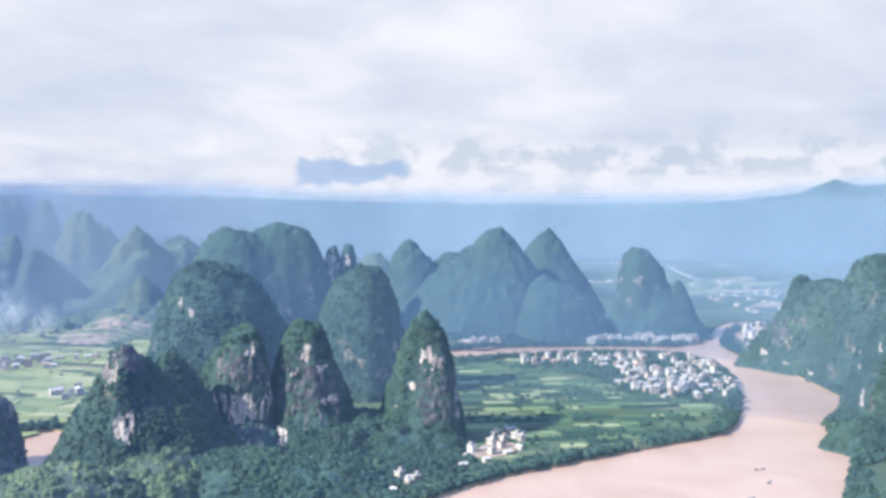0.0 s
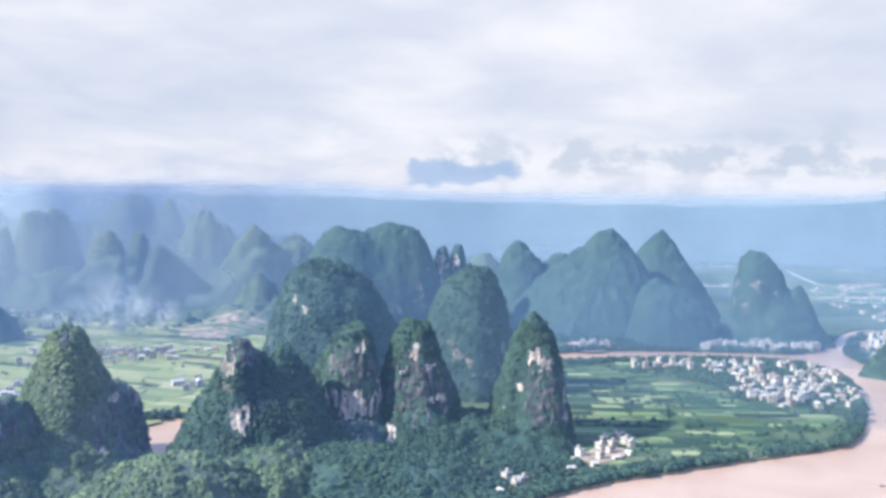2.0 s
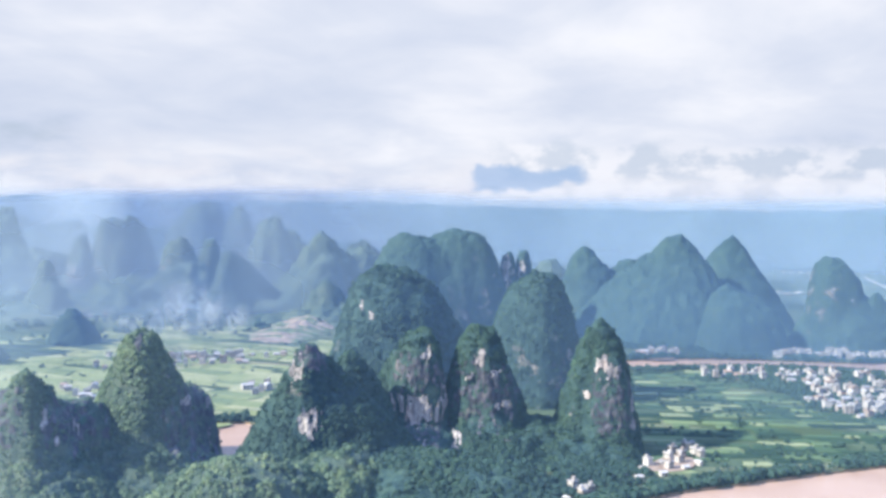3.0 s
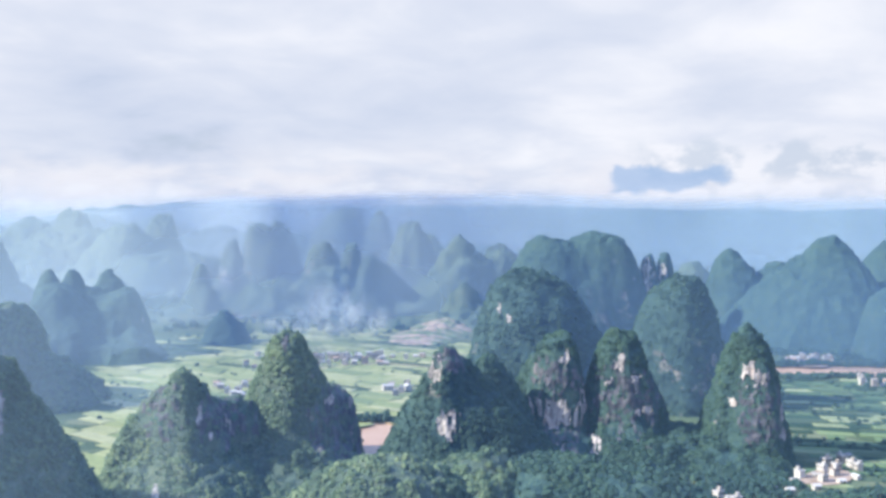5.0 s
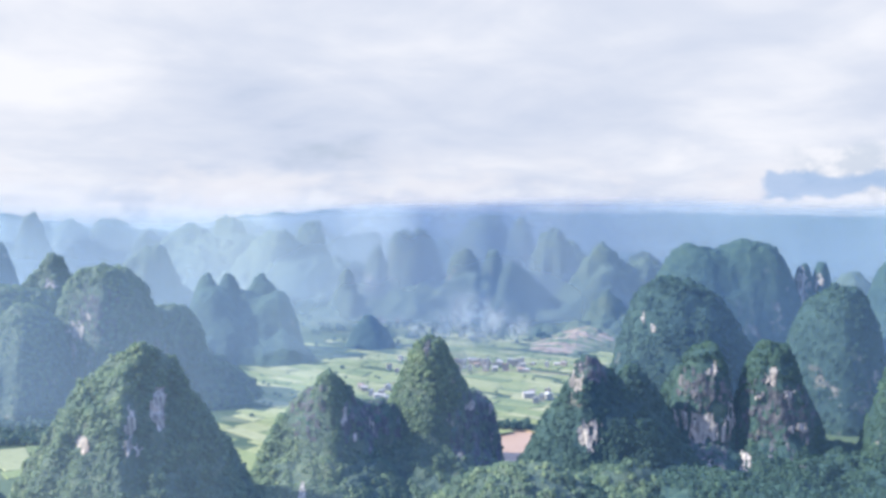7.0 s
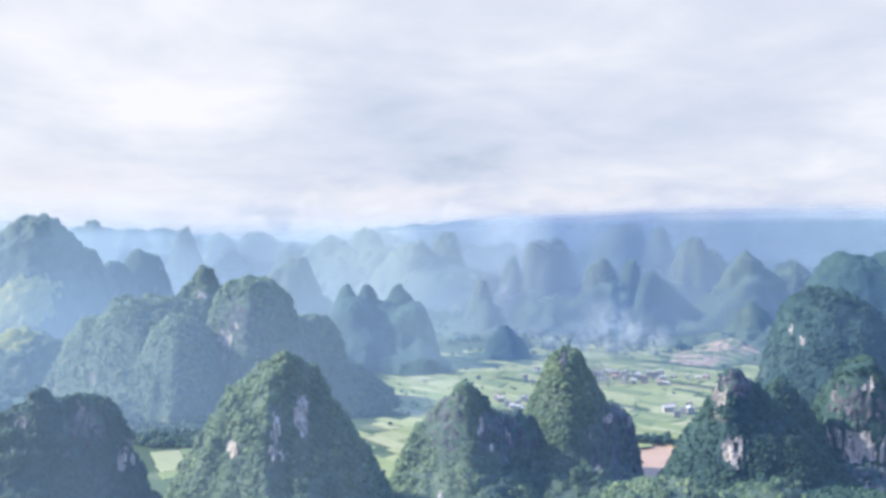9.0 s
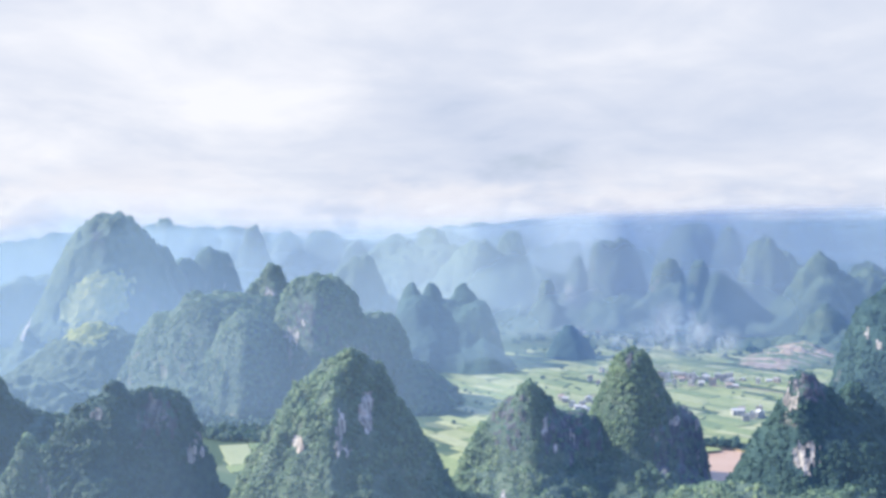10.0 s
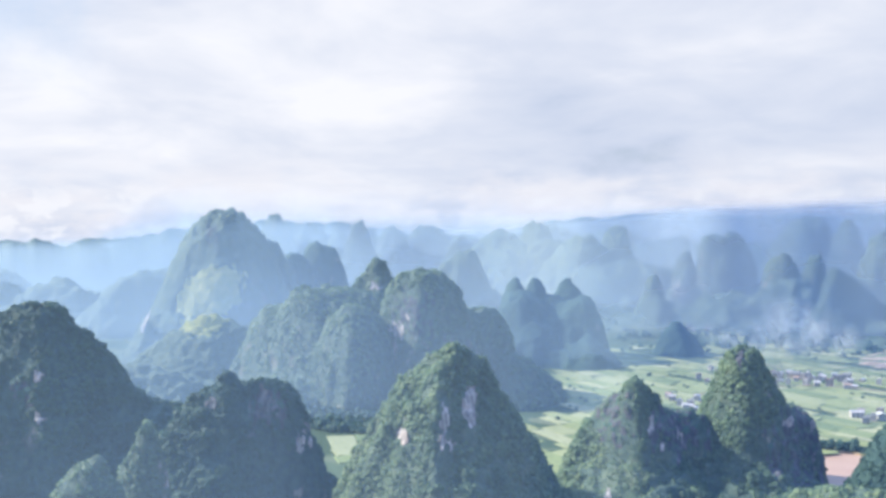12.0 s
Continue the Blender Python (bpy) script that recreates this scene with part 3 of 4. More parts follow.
karst_hill("near", "slender dark limestone tower with pale scars and bushes on top", [
    (8.59, 810, 107, 36, 39, 42, 2.60),
    (7.08, 840, 73, 20, 30, 45, 1.35),
    (8.40, 785, 34, 56, 70, 72, 1.30)],
    [(8.59, 780, 82, 9, 12, "pale"), (9.28, 780, 65, 7, 7, "pale"), (7.63, 808, 64, 8, 12, "pale"), (10.08, 780, 17, 9, 10, "pale"), (8.09, 780, 50, 54, 51, "dark"), (7.13, 808, 42, 18, 6, "pale")],
    keel=2.3)
karst_hill("near", "steep forested limestone peak with a bare cliff on one flank", [
    (0.67, 830, 106, 49, 33, 55, 2.36),
    (1.00, 830, 112, 38, 22, 46, 2.11),
    (1.40, 810, 26, 70, 50, 76, 1.30),
    (4.70, 815, 26, 62, 62, 70, 1.40)],
    [(0.60, 791, 75, 21, 17, "pale"), (-1.02, 791, 39, 5, 43, "pale"), (0.30, 791, 45, 33, 42, "dark"), (1.88, 791, 53, 6, 8, "pale")],
    keel=1.9)
karst_hill("near", "forested limestone crag with pale rock scars near its summit", [
    (19.41, 720, 100, 33, 26, 26, 2.67),
    (19.25, 725, 95, 66, 100, 44, 1.29),
    (17.02, 760, 90, 25, 51, 37, 1.89),
    (15.44, 790, 70, 40, 44, 35, 1.08),
    (17.60, 730, 44, 90, 90, 80, 1.40)],
    [(20.33, 694, 84, 10, 19, "pale"), (19.55, 694, 44, 19, 19, "pale"), (19.07, 694, 94, 22, 19, "dark")],
    keel=1.7)
karst_hill("near", "steep forested limestone peak with a dark cliff shoulder", [
    (29.56, 760, 112, 39, 47, 49, 2.02),
    (29.02, 765, 80, 60, 51, 49, 2.66),
    (26.74, 790, 58, 20, 27, 34, 4.00),
    (29.60, 735, 34, 70, 70, 70, 1.30)],
    # the small dark patch near the top stands for a hole in the rock
    [(26.40, 766, 38, 44, 53, "dark"), (26.83, 766, 54, 9, 6, "pale"), (25.47, 766, 46, 5, 8, "pale"), (29.55, 725, 101, 6, 13, "dark")],
    cover="sunlit_tone")
karst_hill("near", "pointed limestone peak with dark cliffs and pale streaks", [
    (35.71, 720, 90, 41, 30, 40, 1.55),
    (35.54, 722, 80, 67, 49, 53, 1.93),
    (33.83, 740, 61, 14, 63, 35, 2.87),
    (35.40, 700, 36, 80, 70, 66, 1.40)],
    [(34.83, 683, 54, 4, 15, "pale"), (33.12, 715, 46, 4, 12, "pale"), (37.25, 683, 62, 26, 38, "dark"), (33.05, 715, 50, 49, 40, "dark"), (34.16, 683, 40, 3, 6, "pale"), (37.34, 683, 5, 5, 14, "pale")],
    cover="sunlit_tone")
karst_hill("near", "broad forested limestone pyramid with bare scars in the middle", [
    (47.12, 650, 120, 20, 66, 40, 2.03),
    (47.58, 652, 117, 93, 95, 80, 1.64),
    (46.20, 620, 62, 60, 70, 70, 1.40)],
    [(47.75, 600, 77, 7, 24, "pale"), (46.03, 600, 81, 9, 20, "pale"), (47.60, 600, 61, 9, 9, "pale"), (50.35, 600, 61, 10, 8, "pale")],
    cover="sunlit_tone")
karst_hill("near", "dark forested twin hill with pale scars", [
    (61.23, 590, 114, 83, 48, 48, 1.60),
    (57.27, 610, 84, 14, 32, 27, 1.95),
    (58.45, 602, 105, 46, 35, 29, 3.81),
    (65.15, 650, 84, 53, 49, 41, 2.00),
    (61.50, 570, 60, 80, 60, 60, 1.50)],
    [(62.31, 556, 95, 10, 8, "pale"), (56.59, 590, 65, 11, 10, "pale"), (58.92, 581, 89, 22, 25, "dark")])
karst_hill("near", "large forested hill with scattered rock scars", [
    (71.85, 680, 152, 51, 111, 80, 1.51),
    (71.44, 685, 83, 48, 230, 105, 2.12),
    (71.27, 700, 148, 89, 32, 83, 3.05),
    (77.00, 700, 130, 90, 80, 83, 2.00)],
    [(71.93, 606, 107, 6, 6, "pale"), (73.01, 606, 97, 11, 11, "dark"), (71.89, 606, 82, 6, 6, "pale")])
karst_hill("near", "small bushy limestone knob", [
    (65.90, 500, 104, 19, 18, 19, 2.20),
    (66.30, 500, 85, 34, 28, 31, 1.80)],
    cover="sunlit_tone")
karst_hill("near", "low rounded bushy hill", [
    (69.46, 460, 94, 33, 32, 29, 2.20)],
    cover="sunlit_tone")
karst_hill("mid", "large rounded forested limestone dome with a pale diagonal scar", [
    (14.06, 1040, 139, 81, 106, 86, 2.87),
    (14.37, 1050, 143, 67, 74, 80, 4.00)],
    [(16.11, 979, 106, 9, 12, "pale"), (15.58, 979, 95, 9, 13, "pale")],
    keel=1.8)
karst_hill("mid", "tall rounded forested limestone hill", [
    (4.65, 1040, 142, 81, 52, 61, 2.71)],
    keel=1.8)
karst_hill("mid", "broad blue-green forested massif with a rounded double summit", [
    (13.03, 1500, 180, 110, 154, 91, 2.16),
    (9.87, 1520, 185, 94, 94, 78, 2.94),
    (10.11, 1530, 184, 129, 78, 92, 2.79)],
    [(9.44, 1465, 120, 10, 7, "pale")])
karst_hill("mid", "paired pale limestone pinnacles", [
    (6.96, 1540, 154, 23, 23, 28, 3.40),
    (5.97, 1550, 155, 24, 24, 29, 3.40),
    (6.35, 1560, 107, 78, 78, 78, 2.00)],
    [(7.03, 1520, 118, 20, 46, "pale"), (6.10, 1529, 122, 11, 24, "pale")])
karst_hill("mid", "conical forested hill", [
    (2.28, 1700, 156, 56, 105, 83, 1.91)])
karst_hill("mid", "tall pointed forested karst cone", [
    (-3.19, 1640, 185, 95, 70, 80, 1.89),
    (-3.26, 1645, 179, 193, 147, 121, 1.40),
    (-1.36, 1720, 138, 160, 25, 60, 1.80)])
karst_hill("mid", "pointed forested karst cone", [
    (-6.66, 1760, 181, 139, 122, 98, 1.21)])
karst_hill("mid", "low rounded hill on the far river bank", [
    (-6.40, 1530, 109, 53, 40, 40, 2.19),
    (-7.28, 1530, 96, 74, 82, 69, 2.23)])
karst_hill("mid", "flat-topped steep hill on the far river bank", [
    (-12.02, 1600, 149, 37, 65, 55, 4.00),
    (-12.90, 1610, 108, 90, 100, 80, 1.50),
    (-14.56, 1600, 103, 33, 46, 28, 1.45)])
karst_hill("mid", "long forested ridge above the river bend", [
    (-21.57, 1330, 124, 32, 34, 35, 2.69),
    (-21.61, 1320, 105, 82, 79, 45, 1.14),
    (-23.76, 1300, 119, 101, 24, 49, 4.00),
    (-25.50, 1230, 160, 73, 85, 63, 1.85),
    (-28.13, 1150, 176, 68, 100, 76, 2.00)],
    [(-20.60, 1305, 55, 29, 33, "dark"), (-19.60, 1290, 23, 8, 9, "pale"), (-21.00, 1270, 13, 8, 7, "pale"), (-22.30, 1260, 9, 11, 6, "pale")])
karst_hill("near", "steep forested hillside by the muddy river", [
    (-27.81, 1000, 107, 68, 69, 58, 3.40),
    (-29.54, 990, 153, 93, 124, 97, 2.00)],
    [(-24.85, 980, 58, 4, 20, "pale"), (-25.10, 970, 27, 4, 16, "pale"), (-25.91, 959, 79, 5, 14, "pale")])
karst_hill("near", "low bushy spur reaching into the river", [
    (-25.06, 870, 29, 34, 34, 24, 2.00)])
karst_hill("mid", "large rounded limestone dome with bare lower cliffs", [
    (49.06, 1120, 154, 74, 84, 83, 3.38),
    (51.08, 1130, 99, 46, 168, 63, 1.68),
    (45.31, 1150, 106, 119, 55, 60, 3.07),
    (43.23, 1110, 52, 37, 69, 89, 1.58)],
    [(50.92, 1085, 85, 18, 20, "pale"), (50.05, 1062, 102, 11, 8, "pale"), (49.77, 1062, 107, 46, 53, "dark")],
    cover="sunlit_tone")
karst_hill("mid", "broad light green rounded ridge covered in bushes", [
    (55.80, 1160, 130, 72, 158, 91, 3.75),
    (57.58, 1215, 86, 86, 155, 60, 2.19),
    (58.34, 1210, 104, 50, 176, 84, 2.95),
    (53.60, 1085, 116, 60, 70, 75, 2.60),
    (55.78, 1120, 37, 105, 105, 84, 2.00)],
    cover="sunlit_tone")
karst_hill("mid", "small knob with a pale cliff at its foot", [
    (52.09, 1280, 166, 29, 38, 30, 3.09),
    (51.82, 1280, 150, 99, 67, 64, 2.10)],
    [(52.04, 1250, 127, 13, 12, "pale")],
    cover="sunlit_tone")
karst_hill("mid", "tall steep peak with a grassy flank, sunlight put into its green", [
    (61.44, 1560, 241, 119, 135, 130, 2.27),
    (61.06, 1565, 239, 154, 60, 158, 1.91),
    (63.86, 1500, 80, 82, 195, 101, 4.00),
    (59.10, 1600, 191, 112, 91, 60, 2.57),
    (65.90, 1430, 66, 50, 60, 70, 1.30),
    (62.40, 1340, 84, 130, 150, 110, 1.40),
    (66.30, 1160, 40, 110, 110, 80, 1.50)],
    [(62.14, 1449, 105, 103, 86, "grass"), (66.15, 1429, 64, 12, 21, "pale"), (62.12, 1449, 195, 18, 36, "dark")],
    cover="sunlit_tone")
karst_hill("mid", "cluster of small rounded hills in the valley", [
    (43.20, 1480, 130, 48, 50, 50, 1.70),
    (41.90, 1500, 127, 46, 46, 50, 1.80),
    (42.83, 1460, 108, 62, 60, 69, 2.80),
    (39.90, 1530, 125, 66, 60, 60, 1.50),
    (41.20, 1500, 100, 60, 70, 60, 2.40),
    (39.00, 1460, 102, 80, 44, 60, 2.30),
    (40.20, 1480, 90, 131, 84, 98, 1.90),
    (42.00, 1420, 66, 90, 80, 70, 1.40),
    (38.60, 1400, 44, 70, 50, 60, 1.50)])
karst_hill("mid", "small cone in the valley", [
    (33.23, 1560, 54, 41, 47, 49, 1.63)])
karst_hill("far", "hazy forested hill", [
    (18.81, 1850, 126, 69, 69, 69, 1.70),
    (19.23, 1850, 47, 127, 127, 102, 1.80)])
karst_hill("far", "hazy forested hill", [
    (19.13, 2250, 158, 98, 98, 98, 2.00),
    (16.80, 2300, 132, 115, 115, 115, 2.00)])
karst_hill("far", "far hazy peak", [
    (42.02, 3262, 252, 92, 92, 73, 1.60),
    (41.96, 3262, 188, 224, 224, 179, 2.00)])
karst_hill("far", "far hazy hill", [
    (65.28, 1950, 128, 90, 97, 78, 2.00),
    (66.57, 1950, 115, 97, 97, 78, 2.00),
    (67.95, 1930, 84, 70, 60, 60, 1.80)])
karst_hill("far", "far hazy hill", [
    (24.31, 2500, 113, 94, 94, 75, 1.70),
    (20.64, 2700, 168, 101, 101, 81, 2.00)])
karst_hill("far", "far hazy low hill on the plain", [
    (4.41, 2300, 113, 86, 86, 69, 2.00)])
karst_hill("far", "far hazy hill", [
    (70.40, 2300, 96, 120, 120, 90, 2.00),
    (73.80, 2450, 112, 130, 130, 90, 2.00)])
karst_hill("far", "far hazy rounded hill on the skyline", [
    (58.42, 3495, 279, 65, 110, 70, 2.60),
    (55.92, 3553, 251, 122, 122, 98, 2.00)])
karst_hill("far", "far hazy spiked hill on the skyline", [
    (52.88, 3437, 250, 77, 82, 63, 1.80),
    (54.33, 3495, 230, 87, 87, 70, 2.00)])
karst_hill("far", "far hazy flat-topped hill on the skyline", [
    (51.11, 3495, 230, 78, 87, 66, 3.40),
    (48.93, 3495, 226, 87, 113, 80, 3.40)])
karst_hill("far", "far hazy low hills on the skyline", [
    (44.11, 3378, 213, 116, 127, 97, 2.20),
    (46.41, 3437, 197, 107, 107, 86, 2.00)])
karst_hill("far", "hazy rounded hill", [
    (46.94, 2250, 160, 65, 87, 61, 2.00)])
karst_hill("far", "long hazy green ridge", [
    (36.60, 2560, 118, 190, 230, 120, 2.20),
    (38.94, 2900, 193, 163, 145, 123, 2.40),
    (36.97, 2950, 233, 92, 74, 66, 2.40)])
karst_hill("far", "hazy steep knoll", [
    (34.75, 2300, 114, 22, 26, 26, 2.60),
    (34.30, 2060, 66, 26, 26, 26, 2.00)])
karst_hill("far", "hazy knoll with a pink bare cliff", [
    (32.71, 2480, 151, 53, 31, 33, 3.20),
    (33.06, 2450, 88, 55, 46, 40, 2.40)],
    [(33.05, 2430, 54, 50, 44, "pale")])
karst_hill("far", "hazy sheer-sided flat-topped hill", [
    (31.31, 2450, 197, 40, 116, 62, 3.20),
    (30.02, 2480, 209, 46, 77, 50, 2.20)])
karst_hill("far", "hazy rounded hills in a row", [
    (27.39, 2300, 155, 52, 57, 44, 2.60),
    (25.56, 2350, 160, 32, 38, 28, 2.60)])
karst_hill("far", "hazy high hills", [
    (25.90, 3600, 263, 148, 99, 99, 2.60),
    (23.76, 3530, 247, 79, 79, 63, 2.20),
    (21.92, 2600, 203, 75, 91, 66, 2.60)])
karst_hill("far", "long green sloping ridge", [
    (29.04, 2150, 70, 148, 148, 118, 2.00),
    (26.64, 2150, 103, 107, 121, 91, 2.00)])
karst_hill("far", "sharp pointed hill with one sheer side", [
    (24.55, 1930, 133, 22, 120, 71, 1.30)])
karst_hill("far", "hazy double hill", [
    (18.64, 2350, 165, 59, 81, 56, 2.40),
    (16.33, 2400, 142, 75, 90, 66, 2.20)])
karst_hill("far", "hazy forested hill above the valley", [
    (19.10, 1900, 101, 74, 83, 63, 2.00)])
karst_hill("mid", "pale faced hill behind a tall peak", [
    (55.77, 1740, 187, 60, 80, 57, 2.60),
    (57.17, 1700, 165, 60, 64, 53, 2.40)])
karst_hill("mid", "low terraced hillside of bare pinkish earth", [
    (21.10, 1560, 9, 60, 50, 70, 1.30),
    (20.30, 1640, 15, 60, 60, 80, 1.30),
    (19.50, 1720, 22, 70, 60, 70, 1.30)],
    cover="soil")
karst_hill("near", "low forested rise at the foot of the limestone towers", [
    (15.82, 790, 28, 99, 99, 89, 2.00),
    (10.71, 800, 16, 100, 100, 90, 2.00),
    (5.06, 810, 7, 86, 96, 73, 2.00),
    (12.60, 690, 22, 69, 60, 55, 2.20),
    (8.60, 680, 17, 59, 64, 49, 2.20)],
    crown=1.6)
# rise split from the one above so it can take the sunlit tone
karst_hill("near", "low bushy rise at the foot of the pointed peaks", [
    (19.90, 745, 39, 51, 93, 65, 2.00),
    (29.84, 760, 27, 71, 43, 51, 2.00),
    (35.87, 720, 25, 58, 58, 53, 2.00),
    (17.60, 690, 26, 60, 60, 59, 2.20),
    (23.18, 650, 32, 69, 61, 52, 2.20)],
    cover="sunlit_tone", crown=1.5)


# ---- ground, river ----
def smooth_loop(points, rounds=3):
    P = np.array(points, float)
    for _ in range(rounds):
        N = np.roll(P, -1, 0)
        P = np.stack([0.75 * P + 0.25 * N, 0.25 * P + 0.75 * N], 1).reshape(-1, 2)
    return P


SHORE = [(-100, -1500), (-140, 0), (-150, 300), (-130, 440), (-90, 540), (-31, 615), (8, 658), (53, 703), (102, 734), (155, 772),
         (213, 809), (264, 841), (299, 904), (332, 995), (370, 1137), (382, 1248), (361, 1313), (311, 1348), (182, 1330), (97, 1309),
         (15, 1272), (-90, 1235), (-220, 1215)]
FAR_SHORE = [(-220, 1300), (-90, 1320), (15, 1360), (104, 1407), (194, 1419), (284, 1424), (375, 1430), (422, 1472), (474, 1591), (557, 1789),
             (663, 1817), (760, 1830), (760, 1750), (637, 1738), (553, 1705), (468, 1516), (443, 1434), (443, 1276), (464, 1197),
             (460, 1095), (459, 1006), (376, 887), (362, 835), (380, 809), (328, 724), (286, 636), (240, 520), (150, 420), (60, 300), (20, 100), (0, -400), (0, -1500)]
SIDE_CHANNEL = [(-440, 770), (-374, 829), (-354, 840), (-290, 790), (-250, 740), (-270, 690), (-330, 709), (-400, 730)]
RIVER, CHANNEL = smooth_loop(SHORE + FAR_SHORE), smooth_loop(SIDE_CHANNEL)


def inside(loop, X, Y):
    X, Y = np.asarray(X, float), np.asarray(Y, float)
    hit = np.zeros(X.shape, bool)
    N = np.roll(loop, -1, 0)
    for (x0, y0), (x1, y1) in zip(loop, N):
        cross = (y0 > Y) != (y1 > Y)
        if cross.any():
            hit ^= cross & (X < (x1 - x0) * (Y - y0) / (y1 - y0 + 1e-12) + x0)
    return hit


def sheet_with_holes(name, outer, holes, z, mat):
    from mathutils.geometry import tessellate_polygon
    loops = [[Vector((x, y, 0)) for x, y in loop] for loop in (outer, *holes)]
    flat = [(p.x, p.y, z) for loop in loops for p in loop]
    return mesh_of(name, flat, [tuple(t) for t in tessellate_polygon(loops)], mat, False)


HUGE = [(-15000, -15000), (15000, -15000), (15000, 15000), (-15000, 15000)]
ground = tagged(new("ground", sheet_with_holes("ground", HUGE, [RIVER, CHANNEL], 0.0, GROUND)), "flat green valley floor with fields and woods", "ground", kind="structure")
for name, loop in (("water", RIVER), ("water", CHANNEL)):
    water = new(name, sheet_with_holes(name, loop, [], -2.0, WATER))
    tagged(water, "muddy brown river in flood", "river", kind="structure")
    rim = [(x, y, 0.0) for x, y in loop] + [(x, y, -3.5) for x, y in loop]
    n = len(loop)
    bank = mesh_of("bank", rim, [(i, (i + 1) % n, n + (i + 1) % n, n + i) for i in range(n)], BANK)
    part("bank", bank, ground)


# ---- far ranges and haze ----
FAR = material("distant_forest", slope_cover((0.020, 0.046, 0.050), (0.030, 0.062, 0.064), (0.044, 0.080, 0.076), 0.0))


def far_range(label, dist, crest_line, jag, seed):
    """A long distant mountain range: its crest runs through pairs of bearing and height, with an uneven edge."""
    nb, nd = 700, 14
    b, h = zip(*crest_line)
    B, T = np.meshgrid(np.linspace(b[0], b[-1], nb), np.linspace(0, 1, nd), indexing="ij")
    wild = np.interp(B, (18, 36), (0.3, 1.0))
    crest = np.interp(B, b, h) + jag * wild * fbm(B / 1.5 + seed * 7, seed * 1.0, 0.0, 5, 0.6)
    Z = crest * np.sin(T * math.pi / 2) ** 0.8 - 4 + 22 * fbm(B * 0.9 + T * 3, T * 4 + seed, 3.0, 3) * T * (1 - T)
    R = dist + 260 * T
    P = np.stack([-R * np.sin(np.radians(B)), R * np.cos(np.radians(B)), Z], -1).reshape(-1, 3)
    me = mesh_of("mountain_range", P.tolist(), quads(nb, nd).tolist(), FAR)
    return tagged(new("mountain_range", me), label, "mountains", kind="structure")


far_range("distant blue mountain range under low clouds", 4480, [(-60, 330), (-26, 378), (-24.6, 368), (-23.3, 404), (-21.6, 344), (-19.4, 318), (-14.5, 282), (-4, 280), (6, 287), (17, 305), (26, 292), (37, 292), (41, 284), (42.4, 266), (43.7, 226), (47, 204), (50, 224), (53, 250), (55.6, 252), (58, 278), (62, 250), (64, 236), (66, 190), (71, 162), (74, 168), (110, 150)], 18, 1)
far_range("distant blue wooded hills", 3850, [(4, -6), (10, 10), (16, 90), (30, 185), (45, 185), (60, 175), (72, 140), (110, 140)], 45, 2)
far_range("distant hazy hills", 3640, [(14, 20), (20, 120), (35, 150), (39, 215), (40.5, 226), (42.5, 214), (44.6, 196), (46.8, 190), (49.5, 203), (51.2, 200), (52.2, 204), (53.8, 198), (55.4, 214), (57.2, 232), (58.6, 246), (60.0, 236), (63.9, 218), (65.0, 208), (66.2, 178), (68.4, 170), (70.5, 164), (72.2, 174), (75, 160), (110, 140)], 20, 3)


# upright see-through sheets curved round the camera stand in for hazy air
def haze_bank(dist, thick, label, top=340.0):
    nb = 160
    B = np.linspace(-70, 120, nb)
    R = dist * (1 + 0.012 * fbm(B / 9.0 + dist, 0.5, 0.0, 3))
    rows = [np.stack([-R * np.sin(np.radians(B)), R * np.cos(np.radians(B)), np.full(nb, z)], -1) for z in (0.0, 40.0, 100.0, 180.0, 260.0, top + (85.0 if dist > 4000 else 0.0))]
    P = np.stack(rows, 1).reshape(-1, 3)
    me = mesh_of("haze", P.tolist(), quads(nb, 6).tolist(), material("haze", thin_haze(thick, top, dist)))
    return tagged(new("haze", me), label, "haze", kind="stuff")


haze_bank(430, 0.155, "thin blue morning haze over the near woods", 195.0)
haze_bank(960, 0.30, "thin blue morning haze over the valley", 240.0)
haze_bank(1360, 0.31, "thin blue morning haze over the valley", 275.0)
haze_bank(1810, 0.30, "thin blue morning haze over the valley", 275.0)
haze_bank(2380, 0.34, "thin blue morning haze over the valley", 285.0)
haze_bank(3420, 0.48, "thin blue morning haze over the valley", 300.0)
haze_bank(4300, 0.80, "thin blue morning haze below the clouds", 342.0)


def mist_wisp(bearing, dist, low, wide, tall):
    """A drifting wisp of mist: a soft, slightly curved veil."""
    x, y = spot(bearing, dist)
    U, T = np.meshgrid(np.linspace(-0.5, 0.5, 14), np.linspace(0, 1, 8), indexing="ij")
    P = np.stack([U * wide, 14 * np.cos(U * 3.0) + 6 * fbm(U * 3, T * 2, 0.0, 2), T * tall], -1).reshape(-1, 3)
    ob = new("mist", mesh_of("mist", P.tolist(), quads(14, 8).tolist(), material("drifting_mist", drifting_mist)))
    ob.matrix_basis = pose(x, y, low, 0, 0, bearing)
    return tagged(ob, "white wisp of mist drifting over the valley fields", "mist", kind="stuff")


mist_wisp(26.5, 1470, 4, 130, 125)
mist_wisp(28.6, 1500, 2, 210, 80)
mist_wisp(24.9, 1500, 6, 120, 70)


# ---- fields ----
def clear_of_hills(x, y, margin=0.0):
    for hill, relief in HILLS:
        o = np.array((x, y)) - relief.at
        u0, u1, v0, v1 = relief.box()
        if not (u0 < o @ relief.u < u1 and v0 < o @ relief.v < v1):
            continue
        if relief.height(np.array([o @ relief.u]), np.array([o @ relief.v]))[0] > 0.5 - margin:
            return False
    return True


